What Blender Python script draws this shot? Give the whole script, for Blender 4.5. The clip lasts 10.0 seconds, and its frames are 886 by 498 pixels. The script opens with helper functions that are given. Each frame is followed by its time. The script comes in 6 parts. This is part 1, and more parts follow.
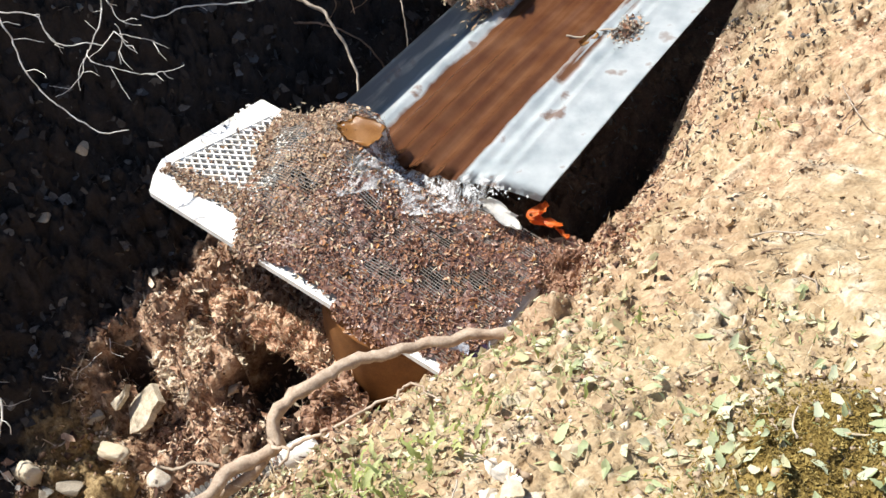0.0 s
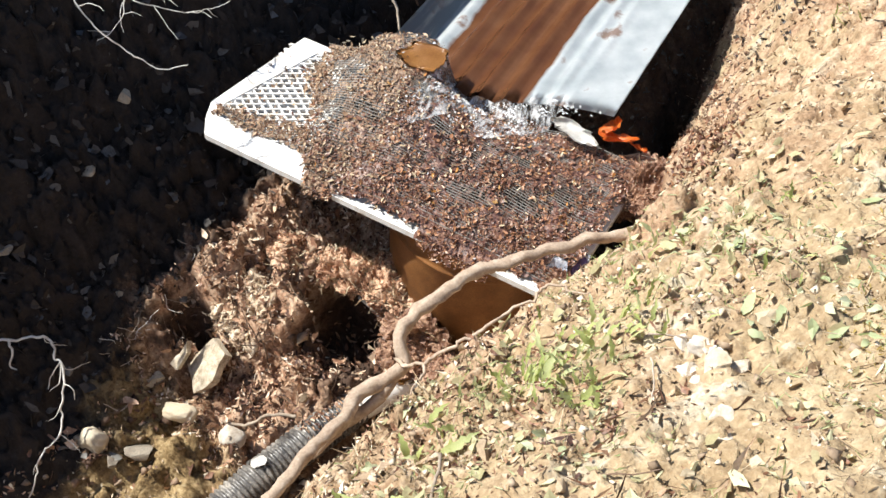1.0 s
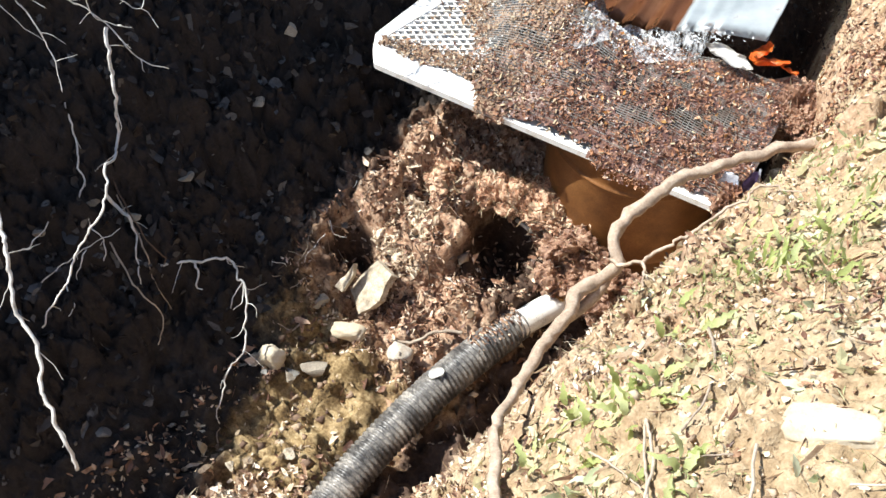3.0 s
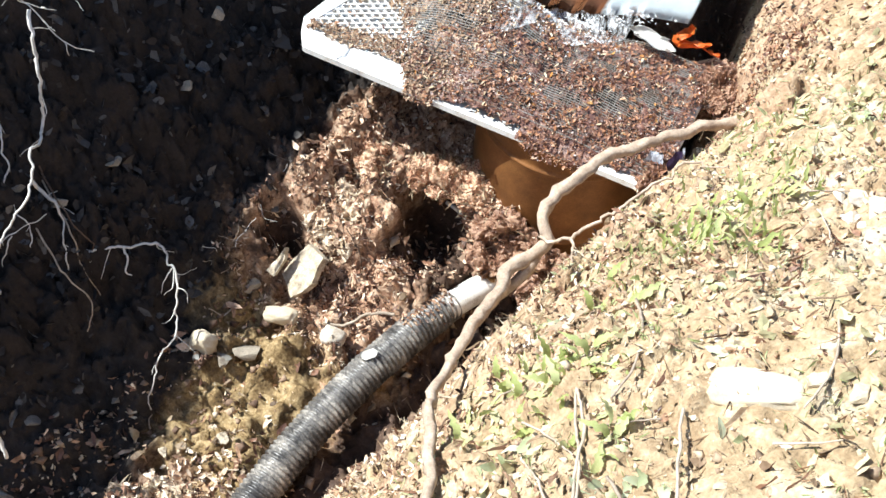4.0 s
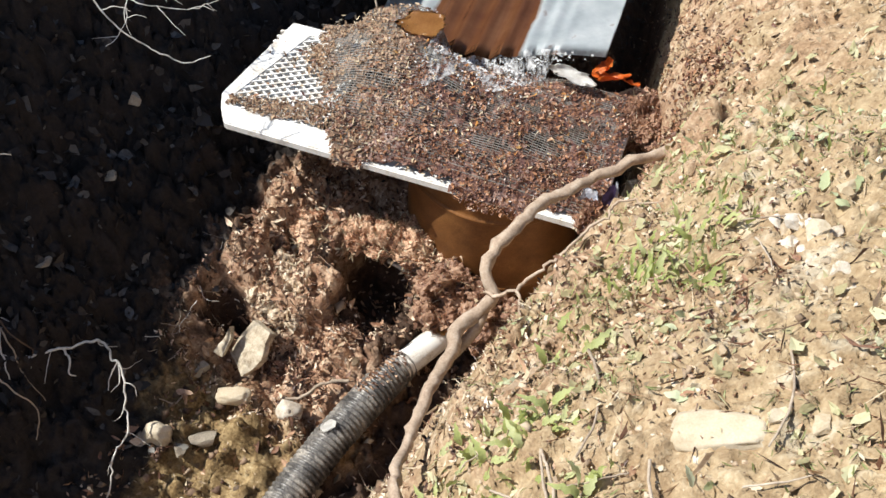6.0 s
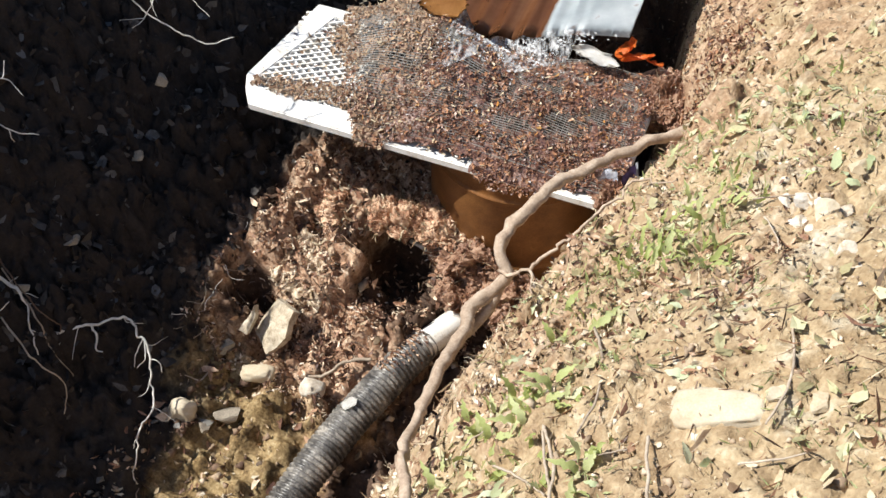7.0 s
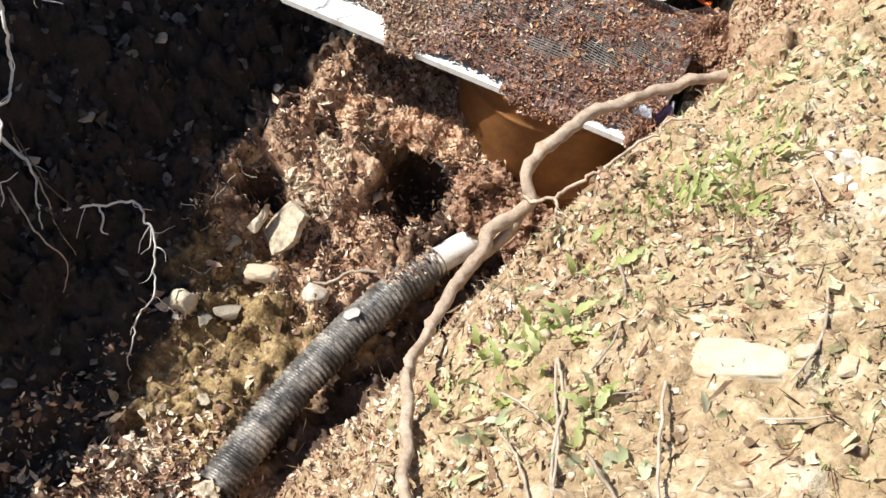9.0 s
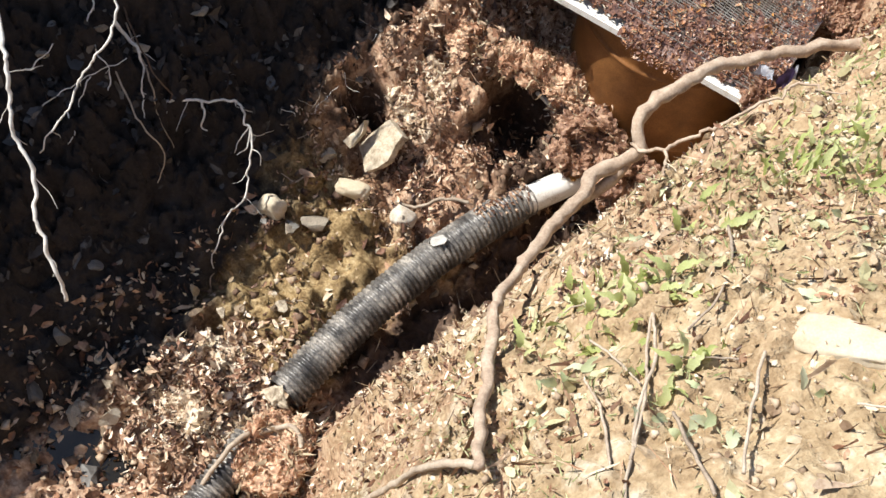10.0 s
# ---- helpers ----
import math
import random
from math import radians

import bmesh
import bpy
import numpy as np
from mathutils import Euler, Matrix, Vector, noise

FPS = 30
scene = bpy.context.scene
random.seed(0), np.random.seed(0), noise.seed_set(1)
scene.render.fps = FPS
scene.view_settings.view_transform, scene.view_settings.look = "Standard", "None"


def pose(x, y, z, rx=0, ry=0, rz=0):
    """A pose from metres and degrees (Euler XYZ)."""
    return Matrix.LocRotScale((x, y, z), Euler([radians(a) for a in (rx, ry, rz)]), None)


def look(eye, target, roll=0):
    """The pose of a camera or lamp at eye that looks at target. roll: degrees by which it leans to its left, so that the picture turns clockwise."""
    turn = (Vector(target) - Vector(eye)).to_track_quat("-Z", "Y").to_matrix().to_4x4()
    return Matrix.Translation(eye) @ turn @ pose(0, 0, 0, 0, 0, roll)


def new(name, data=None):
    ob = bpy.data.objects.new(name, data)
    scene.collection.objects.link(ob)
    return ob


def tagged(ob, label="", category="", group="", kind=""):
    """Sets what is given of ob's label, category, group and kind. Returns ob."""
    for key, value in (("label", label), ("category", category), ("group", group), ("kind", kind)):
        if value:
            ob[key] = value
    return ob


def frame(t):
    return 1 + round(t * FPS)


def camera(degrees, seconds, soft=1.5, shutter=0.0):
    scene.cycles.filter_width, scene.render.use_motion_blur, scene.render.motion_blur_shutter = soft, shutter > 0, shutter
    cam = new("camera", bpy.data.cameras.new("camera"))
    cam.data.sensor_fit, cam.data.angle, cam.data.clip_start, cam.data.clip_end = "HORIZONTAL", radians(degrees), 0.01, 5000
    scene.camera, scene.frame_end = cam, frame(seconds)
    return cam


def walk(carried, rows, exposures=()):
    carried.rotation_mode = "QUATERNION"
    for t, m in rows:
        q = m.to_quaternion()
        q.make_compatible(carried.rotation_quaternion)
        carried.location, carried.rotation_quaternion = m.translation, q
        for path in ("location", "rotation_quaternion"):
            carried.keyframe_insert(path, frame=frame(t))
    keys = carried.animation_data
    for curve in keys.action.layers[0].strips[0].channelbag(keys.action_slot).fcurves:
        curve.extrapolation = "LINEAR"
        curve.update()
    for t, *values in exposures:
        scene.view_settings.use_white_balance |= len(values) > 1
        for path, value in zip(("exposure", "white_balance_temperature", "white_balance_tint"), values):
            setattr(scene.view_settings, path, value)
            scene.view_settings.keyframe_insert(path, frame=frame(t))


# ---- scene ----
cam = camera(43.2, 10.0)
PATH = [
    (0, (1.597, -0.445, 3.238), (0.645, 0.418, 1.706), 4.4),
    (0.5, (1.481, -0.55, 3.12), (0.502, 0.346, 1.624), 2.2),
    (1, (1.383, -0.84, 2.992), (0.52, 0.128, 1.47), 5.1),
    (1.5, (1.28, -1.025, 3.011), (0.451, -0.011, 1.5), 5.8),
    (2, (1.223, -1.157, 3.004), (0.384, -0.131, 1.506), 6.2),
    (2.5, (1.171, -1.282, 2.996), (0.325, -0.35, 1.441), 3.9),
    (4, (1.202, -1.387, 2.995), (0.476, -0.361, 1.44), 8.6),
    (4.5, (1.189, -1.366, 2.998), (0.548, -0.309, 1.426), 8.6),
    (5, (1.139, -1.386, 3.009), (0.584, -0.241, 1.466), 9.0),
    (5.5, (1.143, -1.358, 3.013), (0.518, -0.214, 1.497), 7.0),
    (7, (1.234, -1.301, 3.028), (0.499, -0.245, 1.496), 2.3),
    (7.5, (1.272, -1.294, 3.01), (0.508, -0.369, 1.41), 2.1),
    (8, (1.282, -1.257, 3.003), (0.546, -0.343, 1.384), 3.0),
    (8.5, (1.244, -1.284, 2.989), (0.516, -0.36, 1.371), 5.1),
    (9, (1.178, -1.303, 2.964), (0.516, -0.328, 1.348), 9.2),
    (9.5, (1.137, -1.322, 2.93), (0.465, -0.398, 1.289), 10.4),
    (10, (1.131, -1.325, 2.925), (0.454, -0.505, 1.231), 12.1),
]
walk(cam, [(t, look(eye, target, roll)) for t, eye, target, roll in PATH], [(0, 0.73, 6430, 8), (2, 0.80, 6430, 8), (4, 1.06, 6000, 5), (4.6, 1.07, 6000, 5), (5.0, 0.65, 6350, 7), (5.5, 0.44, 6430, 8), (7, 0.52, 6430, 8), (8.5, 0.68, 6500, 8), (10, 0.64, 6480, 9)])


# ---------------------------------------------------------------- light
world = bpy.data.worlds.new("sky")
scene.world = world
world.use_nodes = True
wn = world.node_tree.nodes
sky = wn.new("ShaderNodeTexSky")
sky.sky_type, sky.sun_disc = "NISHITA", False
SUN_TO = Vector((0.85, 0.53, -1.12)).normalized()
sky.sun_elevation = math.asin(-SUN_TO.z)
sky.sun_rotation = math.atan2(-SUN_TO.x, -SUN_TO.y)
world.node_tree.links.new(sky.outputs[0], wn["Background"].inputs[0])
wn["Background"].inputs[1].default_value = 0.09
sun = new("sun", bpy.data.lights.new("sun", "SUN"))
sun.data.energy, sun.data.angle, sun.data.color = 5.0, radians(0.6), (1.0, 0.965, 0.90)
sun.matrix_world = look((-6, -6, 9), Vector((-6, -6, 9)) + SUN_TO)

# ---------------------------------------------------------------- materials


def tint(c, k=1.0):
    return (c[0] * k, c[1] * k, c[2] * k, 1)


def material(name, stops, size=20.0, rough=0.85, detail=8.0, metal=0.0, bump=0.3, fine=220.0, per="none", spread=0.35, spec=0.4, transmission=0.0, thin=0.0, depth=0.004):
    """A surface whose colour runs through stops by noise at two sizes; per: 'island' or 'object' varies it piece by piece."""
    m = bpy.data.materials.new(name)
    m.use_nodes = True
    t, n = m.node_tree, m.node_tree.nodes
    b = n["Principled BSDF"]
    co = n.new("ShaderNodeTexCoord")
    big, small = n.new("ShaderNodeTexNoise"), n.new("ShaderNodeTexNoise")
    for node, sc in ((big, size), (small, fine)):
        node.inputs["Scale"].default_value = sc
        node.inputs["Detail"].default_value = detail if node is big else 4
        node.inputs["Roughness"].default_value = 0.62
        t.links.new(co.outputs["Object"], node.inputs["Vector"])
    mix = n.new("ShaderNodeMix")
    mix.inputs[0].default_value = 0.35
    t.links.new(big.outputs[0], mix.inputs[2])
    t.links.new(small.outputs[0], mix.inputs[3])
    value = mix.outputs[0]
    if per != "none":
        source = n.new("ShaderNodeNewGeometry" if per == "island" else "ShaderNodeObjectInfo")
        add = n.new("ShaderNodeMath")
        add.operation = "MULTIPLY_ADD"
        t.links.new(source.outputs["Random Per Island" if per == "island" else "Random"], add.inputs[0])
        add.inputs[1].default_value = spread * 2
        shift = n.new("ShaderNodeMath")
        shift.operation = "SUBTRACT"
        t.links.new(value, shift.inputs[0])
        shift.inputs[1].default_value = spread
        t.links.new(shift.outputs[0], add.inputs[2])
        value = add.outputs[0]
    ramp = n.new("ShaderNodeValToRGB")
    e = ramp.color_ramp.elements
    for i, (at, c) in enumerate(stops):
        el = e[i] if i < 2 else e.new(at)
        el.position, el.color = at, tint(c)
    t.links.new(value, ramp.inputs[0])
    t.links.new(ramp.outputs[0], b.inputs["Base Color"])
    b.inputs["Roughness"].default_value = rough
    b.inputs["Metallic"].default_value = metal
    b.inputs["Specular IOR Level"].default_value = spec
    b.inputs["Transmission Weight"].default_value = transmission
    bp = n.new("ShaderNodeBump")
    bp.inputs["Strength"].default_value = bump
    bp.inputs["Distance"].default_value = depth
    t.links.new(mix.outputs[0], bp.inputs["Height"])
    t.links.new(bp.outputs[0], b.inputs["Normal"])
    if thin:
        through_leaf, both, out = n.new("ShaderNodeBsdfTranslucent"), n.new("ShaderNodeMixShader"), n["Material Output"]
        t.links.new(ramp.outputs[0], through_leaf.inputs[0])
        both.inputs[0].default_value = thin
        t.links.new(b.outputs[0], both.inputs[1])
        t.links.new(through_leaf.outputs[0], both.inputs[2])
        t.links.new(both.outputs[0], out.inputs[0])
    return m


def ground_material():
    """Pale clay on the near bank, leaf mould with shade in its colour on the far one, red-brown litter and ochre silt
    in the bed, its hollows painted dark as shade, blended raggedly.
    """
    m = bpy.data.materials.new("soil")
    m.use_nodes = True
    t, n = m.node_tree, m.node_tree.nodes
    b = n["Principled BSDF"]
    co, sep = n.new("ShaderNodeTexCoord"), n.new("ShaderNodeSeparateXYZ")
    t.links.new(co.outputs["Object"], sep.inputs[0])

    def noise_of(scale, detail=6):
        node = n.new("ShaderNodeTexNoise")
        node.inputs["Scale"].default_value, node.inputs["Detail"].default_value = scale, detail
        node.inputs["Roughness"].default_value = 0.65
        t.links.new(co.outputs["Object"], node.inputs["Vector"])
        return node.outputs[0]

    def ramp_of(v, *stops):
        r = n.new("ShaderNodeValToRGB")
        for i, (at, c) in enumerate(stops):
            el = r.color_ramp.elements[i] if i < 2 else r.color_ramp.elements.new(at)
            el.position, el.color = at, tint(c)
        t.links.new(v, r.inputs[0])
        return r.outputs[0]

    def maths(op, a, c):
        node = n.new("ShaderNodeMath")
        node.operation = op
        for i, v in enumerate((a, c)):
            if isinstance(v, (int, float)):
                node.inputs[i].default_value = v
            else:
                t.links.new(v, node.inputs[i])
        return node.outputs[0]

    def span(v, a, c):
        node = n.new("ShaderNodeMapRange")
        node.inputs[1].default_value, node.inputs[2].default_value = a, c
        t.links.new(v, node.inputs[0])
        return node.outputs[0]

    def blend(f, a, c):
        node = n.new("ShaderNodeMix")
        node.data_type = "RGBA"
        t.links.new(f, node.inputs[0])
        t.links.new(a, node.inputs[6])
        t.links.new(c, node.inputs[7])
        return node.outputs[2]

    coarse, mid, fine = noise_of(3.5), noise_of(16), noise_of(90)
    grain = maths("ADD", maths("MULTIPLY", mid, 0.6), maths("MULTIPLY", fine, 0.4))
    clay = ramp_of(grain, (0.3, (0.15, 0.098, 0.055)), (0.44, (0.32, 0.227, 0.13)), (0.56, (0.46, 0.35, 0.215)), (0.72, (0.64, 0.55, 0.41)))
    chalky = ramp_of(grain, (0.3, (0.30, 0.235, 0.15)), (0.5, (0.55, 0.48, 0.36)), (0.7, (0.72, 0.68, 0.58)))
    clay = blend(maths("MULTIPLY", span(noise_of(8.5, 4), 0.55, 0.66), 0.8), clay, chalky)
    shaded_humus = ramp_of(grain, (0.3, (0.010, 0.008, 0.007)), (0.6, (0.036, 0.028, 0.024)), (0.8, (0.09, 0.078, 0.068)))
    litter = ramp_of(grain, (0.34, (0.07, 0.032, 0.020)), (0.48, (0.36, 0.21, 0.13)), (0.66, (0.70, 0.54, 0.39)))
    silt = ramp_of(grain, (0.36, (0.04, 0.024, 0.011)), (0.47, (0.19, 0.122, 0.052)), (0.57, (0.37, 0.265, 0.13)), (0.70, (0.60, 0.50, 0.33)))
    shade_mud = ramp_of(grain, (0.3, (0.025, 0.014, 0.010)), (0.55, (0.085, 0.05, 0.033)), (0.75, (0.20, 0.13, 0.09)))
    wob = maths("MULTIPLY", maths("SUBTRACT", coarse, 0.5), 0.5)
    x, y = maths("ADD", sep.outputs[0], wob), maths("ADD", sep.outputs[1], wob)
    bed = blend(maths("MULTIPLY", span(y, 0.12, -0.10), maths("MULTIPLY", span(y, -0.66, -0.56), span(x, 0.10, 0.03))), litter, silt)
    # Darker soil right of the pipe paints in the pipe's shadow.
    bed = blend(maths("MULTIPLY", span(x, 0.03, 0.09), span(y, -0.56, -0.40)), bed, shade_mud)
    # Hollow and left notch in the heap: their shade is painted dark.
    bed = blend(maths("MULTIPLY", maths("MULTIPLY", span(y, 0.30, 0.38), span(x, -0.36, -0.30)), span(sep.outputs[2], 0.27, 0.20)), bed, shade_mud)
    bed = blend(maths("MULTIPLY", maths("MULTIPLY", span(y, 0.08, 0.12), span(x, -0.44, -0.48)), span(sep.outputs[2], 0.20, 0.15)), bed, shade_mud)
    # Shade painted as dark soil: the gully by the sheet, the far side.
    both = blend(span(maths("ADD", x, maths("MULTIPLY", span(sep.outputs[1], 0.1, -0.7), -0.42)), -0.60, -0.69), blend(span(y, 1.0, 1.25), bed, shade_mud), shaded_humus)
    worn = maths("MULTIPLY", span(sep.outputs[0], 1.1, 0.5), span(coarse, 0.40, 0.58))
    clay = blend(maths("MULTIPLY", worn, 0.75), clay, litter)
    height = maths("ADD", sep.outputs[2], maths("MULTIPLY", span(sep.outputs[0], 0.06, 0.18), 0.42))
    whole = blend(span(height, 0.46, 0.62), both, blend(span(x, -0.3, 0.1), shaded_humus, clay))
    mossy = ramp_of(grain, (0.3, (0.09, 0.058, 0.012)), (0.5, (0.21, 0.14, 0.035)), (0.72, (0.33, 0.24, 0.085)))
    dist = n.new("ShaderNodeVectorMath")
    dist.operation = "DISTANCE"
    dist.inputs[1].default_value = (1.31, 0.69, 1.62)
    t.links.new(co.outputs["Object"], dist.inputs[0])
    whole = blend(span(maths("ADD", dist.outputs["Value"], wob), 0.20, 0.13), whole, mossy)
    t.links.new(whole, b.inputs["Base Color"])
    wet = maths("MULTIPLY", span(sep.outputs[2], 0.25, 0.0), span(mid, 0.35, 0.6))
    rough = maths("SUBTRACT", 0.92, maths("MULTIPLY", wet, 0.45))
    t.links.new(rough, b.inputs["Roughness"])
    b.inputs["Specular IOR Level"].default_value = 0.3
    bp = n.new("ShaderNodeBump")
    bp.inputs["Strength"].default_value, bp.inputs["Distance"].default_value = 1.0, 0.016
    t.links.new(grain, bp.inputs["Height"])
    t.links.new(bp.outputs[0], b.inputs["Normal"])
    return m


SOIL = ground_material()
DRY_LEAF = material("dry_leaf", [(0.1, (0.16, 0.10, 0.058)), (0.4, (0.36, 0.26, 0.16)), (0.68, (0.50, 0.40, 0.265)), (0.93, (0.64, 0.56, 0.42))], 60, 0.75, per="island", spread=0.42)
BROWN_LEAF = material("brown_leaf", [(0.1, (0.06, 0.025, 0.016)), (0.44, (0.25, 0.125, 0.072)), (0.70, (0.47, 0.295, 0.185)), (0.93, (0.70, 0.55, 0.40))], 60, 0.55, per="island", spread=0.42, spec=0.5)
MAT_LEAF = material("wet_leaf", [(0.1, (0.035, 0.013, 0.010)), (0.40, (0.14, 0.058, 0.036)), (0.62, (0.25, 0.125, 0.075)), (0.80, (0.36, 0.165, 0.075)), (0.95, (0.56, 0.42, 0.29))], 60, 0.4, per="island", spread=0.34, spec=0.6)
# Shaded copy of the brown leaf: the bank's shade is in its colour.
SHADE_LEAF = material("shaded_leaf", [(0.1, (0.02, 0.013, 0.01)), (0.5, (0.038, 0.029, 0.024)), (0.78, (0.062, 0.055, 0.050)), (0.95, (0.12, 0.112, 0.107))], 50, 0.7, per="island", spread=0.45)
STONE = material("grey_stone", [(0.3, (0.16, 0.13, 0.10)), (0.55, (0.36, 0.31, 0.24)), (0.75, (0.52, 0.46, 0.37))], 14, 0.8, per="object", spread=0.12, bump=0.6)
PALE_STONE = material("pale_stone", [(0.3, (0.40, 0.31, 0.20)), (0.55, (0.54, 0.46, 0.34)), (0.75, (0.66, 0.60, 0.49))], 16, 0.8, per="object", spread=0.08, bump=0.5)
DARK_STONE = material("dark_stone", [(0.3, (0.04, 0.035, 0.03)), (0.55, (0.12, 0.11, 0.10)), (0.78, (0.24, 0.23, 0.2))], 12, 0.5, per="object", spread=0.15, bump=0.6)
BARK = material("bark", [(0.3, (0.20, 0.135, 0.095)), (0.5, (0.40, 0.30, 0.22)), (0.72, (0.58, 0.48, 0.38))], 30, 0.8, bump=0.7, fine=160)
TWIG = material("twig", [(0.3, (0.20, 0.15, 0.11)), (0.55, (0.42, 0.34, 0.26)), (0.75, (0.60, 0.52, 0.42))], 30, 0.7, bump=0.4, per="object", spread=0.12)
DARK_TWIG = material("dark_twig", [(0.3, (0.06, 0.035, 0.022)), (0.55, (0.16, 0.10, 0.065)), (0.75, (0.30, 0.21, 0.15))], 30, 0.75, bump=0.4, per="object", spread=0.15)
WHITE_ROOT = material("white_root", [(0.3, (0.34, 0.31, 0.27)), (0.5, (0.66, 0.63, 0.58)), (0.7, (0.84, 0.82, 0.78))], 30, 0.65, bump=0.3)
GREEN = material("weed_leaf", [(0.2, (0.34, 0.39, 0.12)), (0.5, (0.51, 0.565, 0.22)), (0.8, (0.68, 0.70, 0.40))], 40, 0.5, per="object", spread=0.25, thin=0.45)
PALE_GREEN = material("sage_leaf", [(0.2, (0.44, 0.50, 0.26)), (0.5, (0.58, 0.63, 0.40)), (0.8, (0.70, 0.73, 0.54))], 40, 0.6, per="object", spread=0.25, thin=0.35)
MOSS = material("moss", [(0.2, (0.11, 0.070, 0.014)), (0.5, (0.22, 0.150, 0.034)), (0.8, (0.32, 0.235, 0.075))], 30, 0.9, per="island", spread=0.4)
WHITE_PLASTIC = material("white_plastic", [(0.25, (0.34, 0.28, 0.21)), (0.42, (0.66, 0.61, 0.54)), (0.52, (0.82, 0.81, 0.79))], 22, 0.45, bump=0.08, spec=0.5)
WIRE = material("grey_wire", [(0.3, (0.09, 0.07, 0.055)), (0.45, (0.22, 0.19, 0.16)), (0.62, (0.36, 0.35, 0.33))], 12, 0.5, metal=0.2, bump=0.1)
RUST = material("rust", [(0.30, (0.10, 0.038, 0.012)), (0.5, (0.23, 0.098, 0.030)), (0.68, (0.38, 0.18, 0.06))], 7, 0.55, bump=0.15, metal=0.15)
WET_RUST = material("wet_rust", [(0.25, (0.20, 0.075, 0.018)), (0.5, (0.36, 0.16, 0.045)), (0.75, (0.50, 0.26, 0.09))], 14, 0.3, bump=0.2)
BLACK_PLASTIC = material("black_plastic", [(0.34, (0.012, 0.011, 0.011)), (0.44, (0.045, 0.042, 0.041)), (0.53, (0.17, 0.158, 0.145)), (0.64, (0.44, 0.40, 0.35))], 13, 0.34, bump=0.12, fine=150, spec=0.6)
PVC = material("pvc", [(0.3, (0.30, 0.23, 0.16)), (0.46, (0.74, 0.71, 0.65)), (0.7, (0.84, 0.84, 0.82))], 14, 0.35, bump=0.06, spec=0.5)
ORANGE = material("orange_scrap", [(0.3, (0.42, 0.06, 0.008)), (0.5, (0.72, 0.16, 0.02)), (0.7, (0.85, 0.30, 0.06))], 60, 0.4, bump=0.3)
TAN = material("wet_tan_leaf", [(0.36, (0.18, 0.075, 0.02)), (0.5, (0.42, 0.215, 0.065)), (0.66, (0.58, 0.37, 0.16))], 45, 0.4, bump=0.3)
WHITE_WOOD = material("bleached_wood", [(0.3, (0.42, 0.38, 0.32)), (0.5, (0.66, 0.62, 0.55)), (0.75, (0.8, 0.77, 0.7))], 30, 0.7, bump=0.4)
BLUE_SCRAP = material("bluish_plastic", [(0.3, (0.16, 0.17, 0.24)), (0.44, (0.52, 0.55, 0.64)), (0.6, (0.78, 0.79, 0.83))], 25, 0.35, bump=0.2)
FOIL = material("white_leaf", [(0.3, (0.70, 0.66, 0.60)), (0.6, (0.86, 0.85, 0.82))], 30, 0.5, bump=0.1)
GREY_CHIP = material("grey_chip", [(0.1, (0.10, 0.085, 0.07)), (0.5, (0.27, 0.24, 0.20)), (0.9, (0.50, 0.46, 0.40))], 50, 0.7, per="island", spread=0.4)
PURPLE = material("purple_plastic", [(0.3, (0.02, 0.012, 0.035)), (0.5, (0.05, 0.03, 0.08)), (0.7, (0.12, 0.09, 0.16))], 25, 0.35, bump=0.2)
FOAM = material("foaming_water", [(0.2, (0.74, 0.74, 0.74)), (0.7, (0.92, 0.92, 0.92))], 50, 0.85, bump=0.1, spec=0.3)
FOAM.node_tree.nodes["Principled BSDF"].inputs["Alpha"].default_value = 0.5
POND = material("dark_water", [(0.3, (0.006, 0.005, 0.003)), (0.7, (0.02, 0.016, 0.01))], 9, 0.06, bump=0.25, fine=60, spec=0.5)

# ---------------------------------------------------------------- helpers


def part(name, bm, mat, parent=None, label="", smooth=True):
    """Links a bmesh as one mesh object under a thing or part, and frees it."""
    me = bpy.data.meshes.new(name)
    bm.to_mesh(me)
    bm.free()
    me.materials.append(mat)
    if smooth:
        me.polygons.foreach_set("use_smooth", [True] * len(me.polygons))
    ob = new(name, me)
    ob.parent = parent
    if label:
        ob["label"] = label
    return ob


def soup(name, verts, faces, mat, smooth=False):
    """One mesh object from vertex and equal-sized face arrays."""
    me = bpy.data.meshes.new(name)
    verts, faces = np.asarray(verts, np.float32), np.asarray(faces, np.int32)
    k = faces.shape[1]
    me.vertices.add(len(verts))
    me.vertices.foreach_set("co", verts.ravel())
    me.loops.add(faces.size)
    me.loops.foreach_set("vertex_index", faces.ravel())
    me.polygons.add(len(faces))
    me.polygons.foreach_set("loop_start", np.arange(0, faces.size, k, dtype=np.int32))
    me.polygons.foreach_set("use_smooth", np.full(len(faces), smooth))
    me.update(calc_edges=True)
    me.validate()
    me.materials.append(mat)
    return new(name, me)


def base(name, at=(0, 0, 0), turn=(0, 0, 0)):
    ob = new(name)
    ob.empty_display_size = 0.05
    ob.matrix_basis = pose(*at, *turn)
    return ob


RNG = np.random.default_rng(7)
TABLE = RNG.random((256, 256))


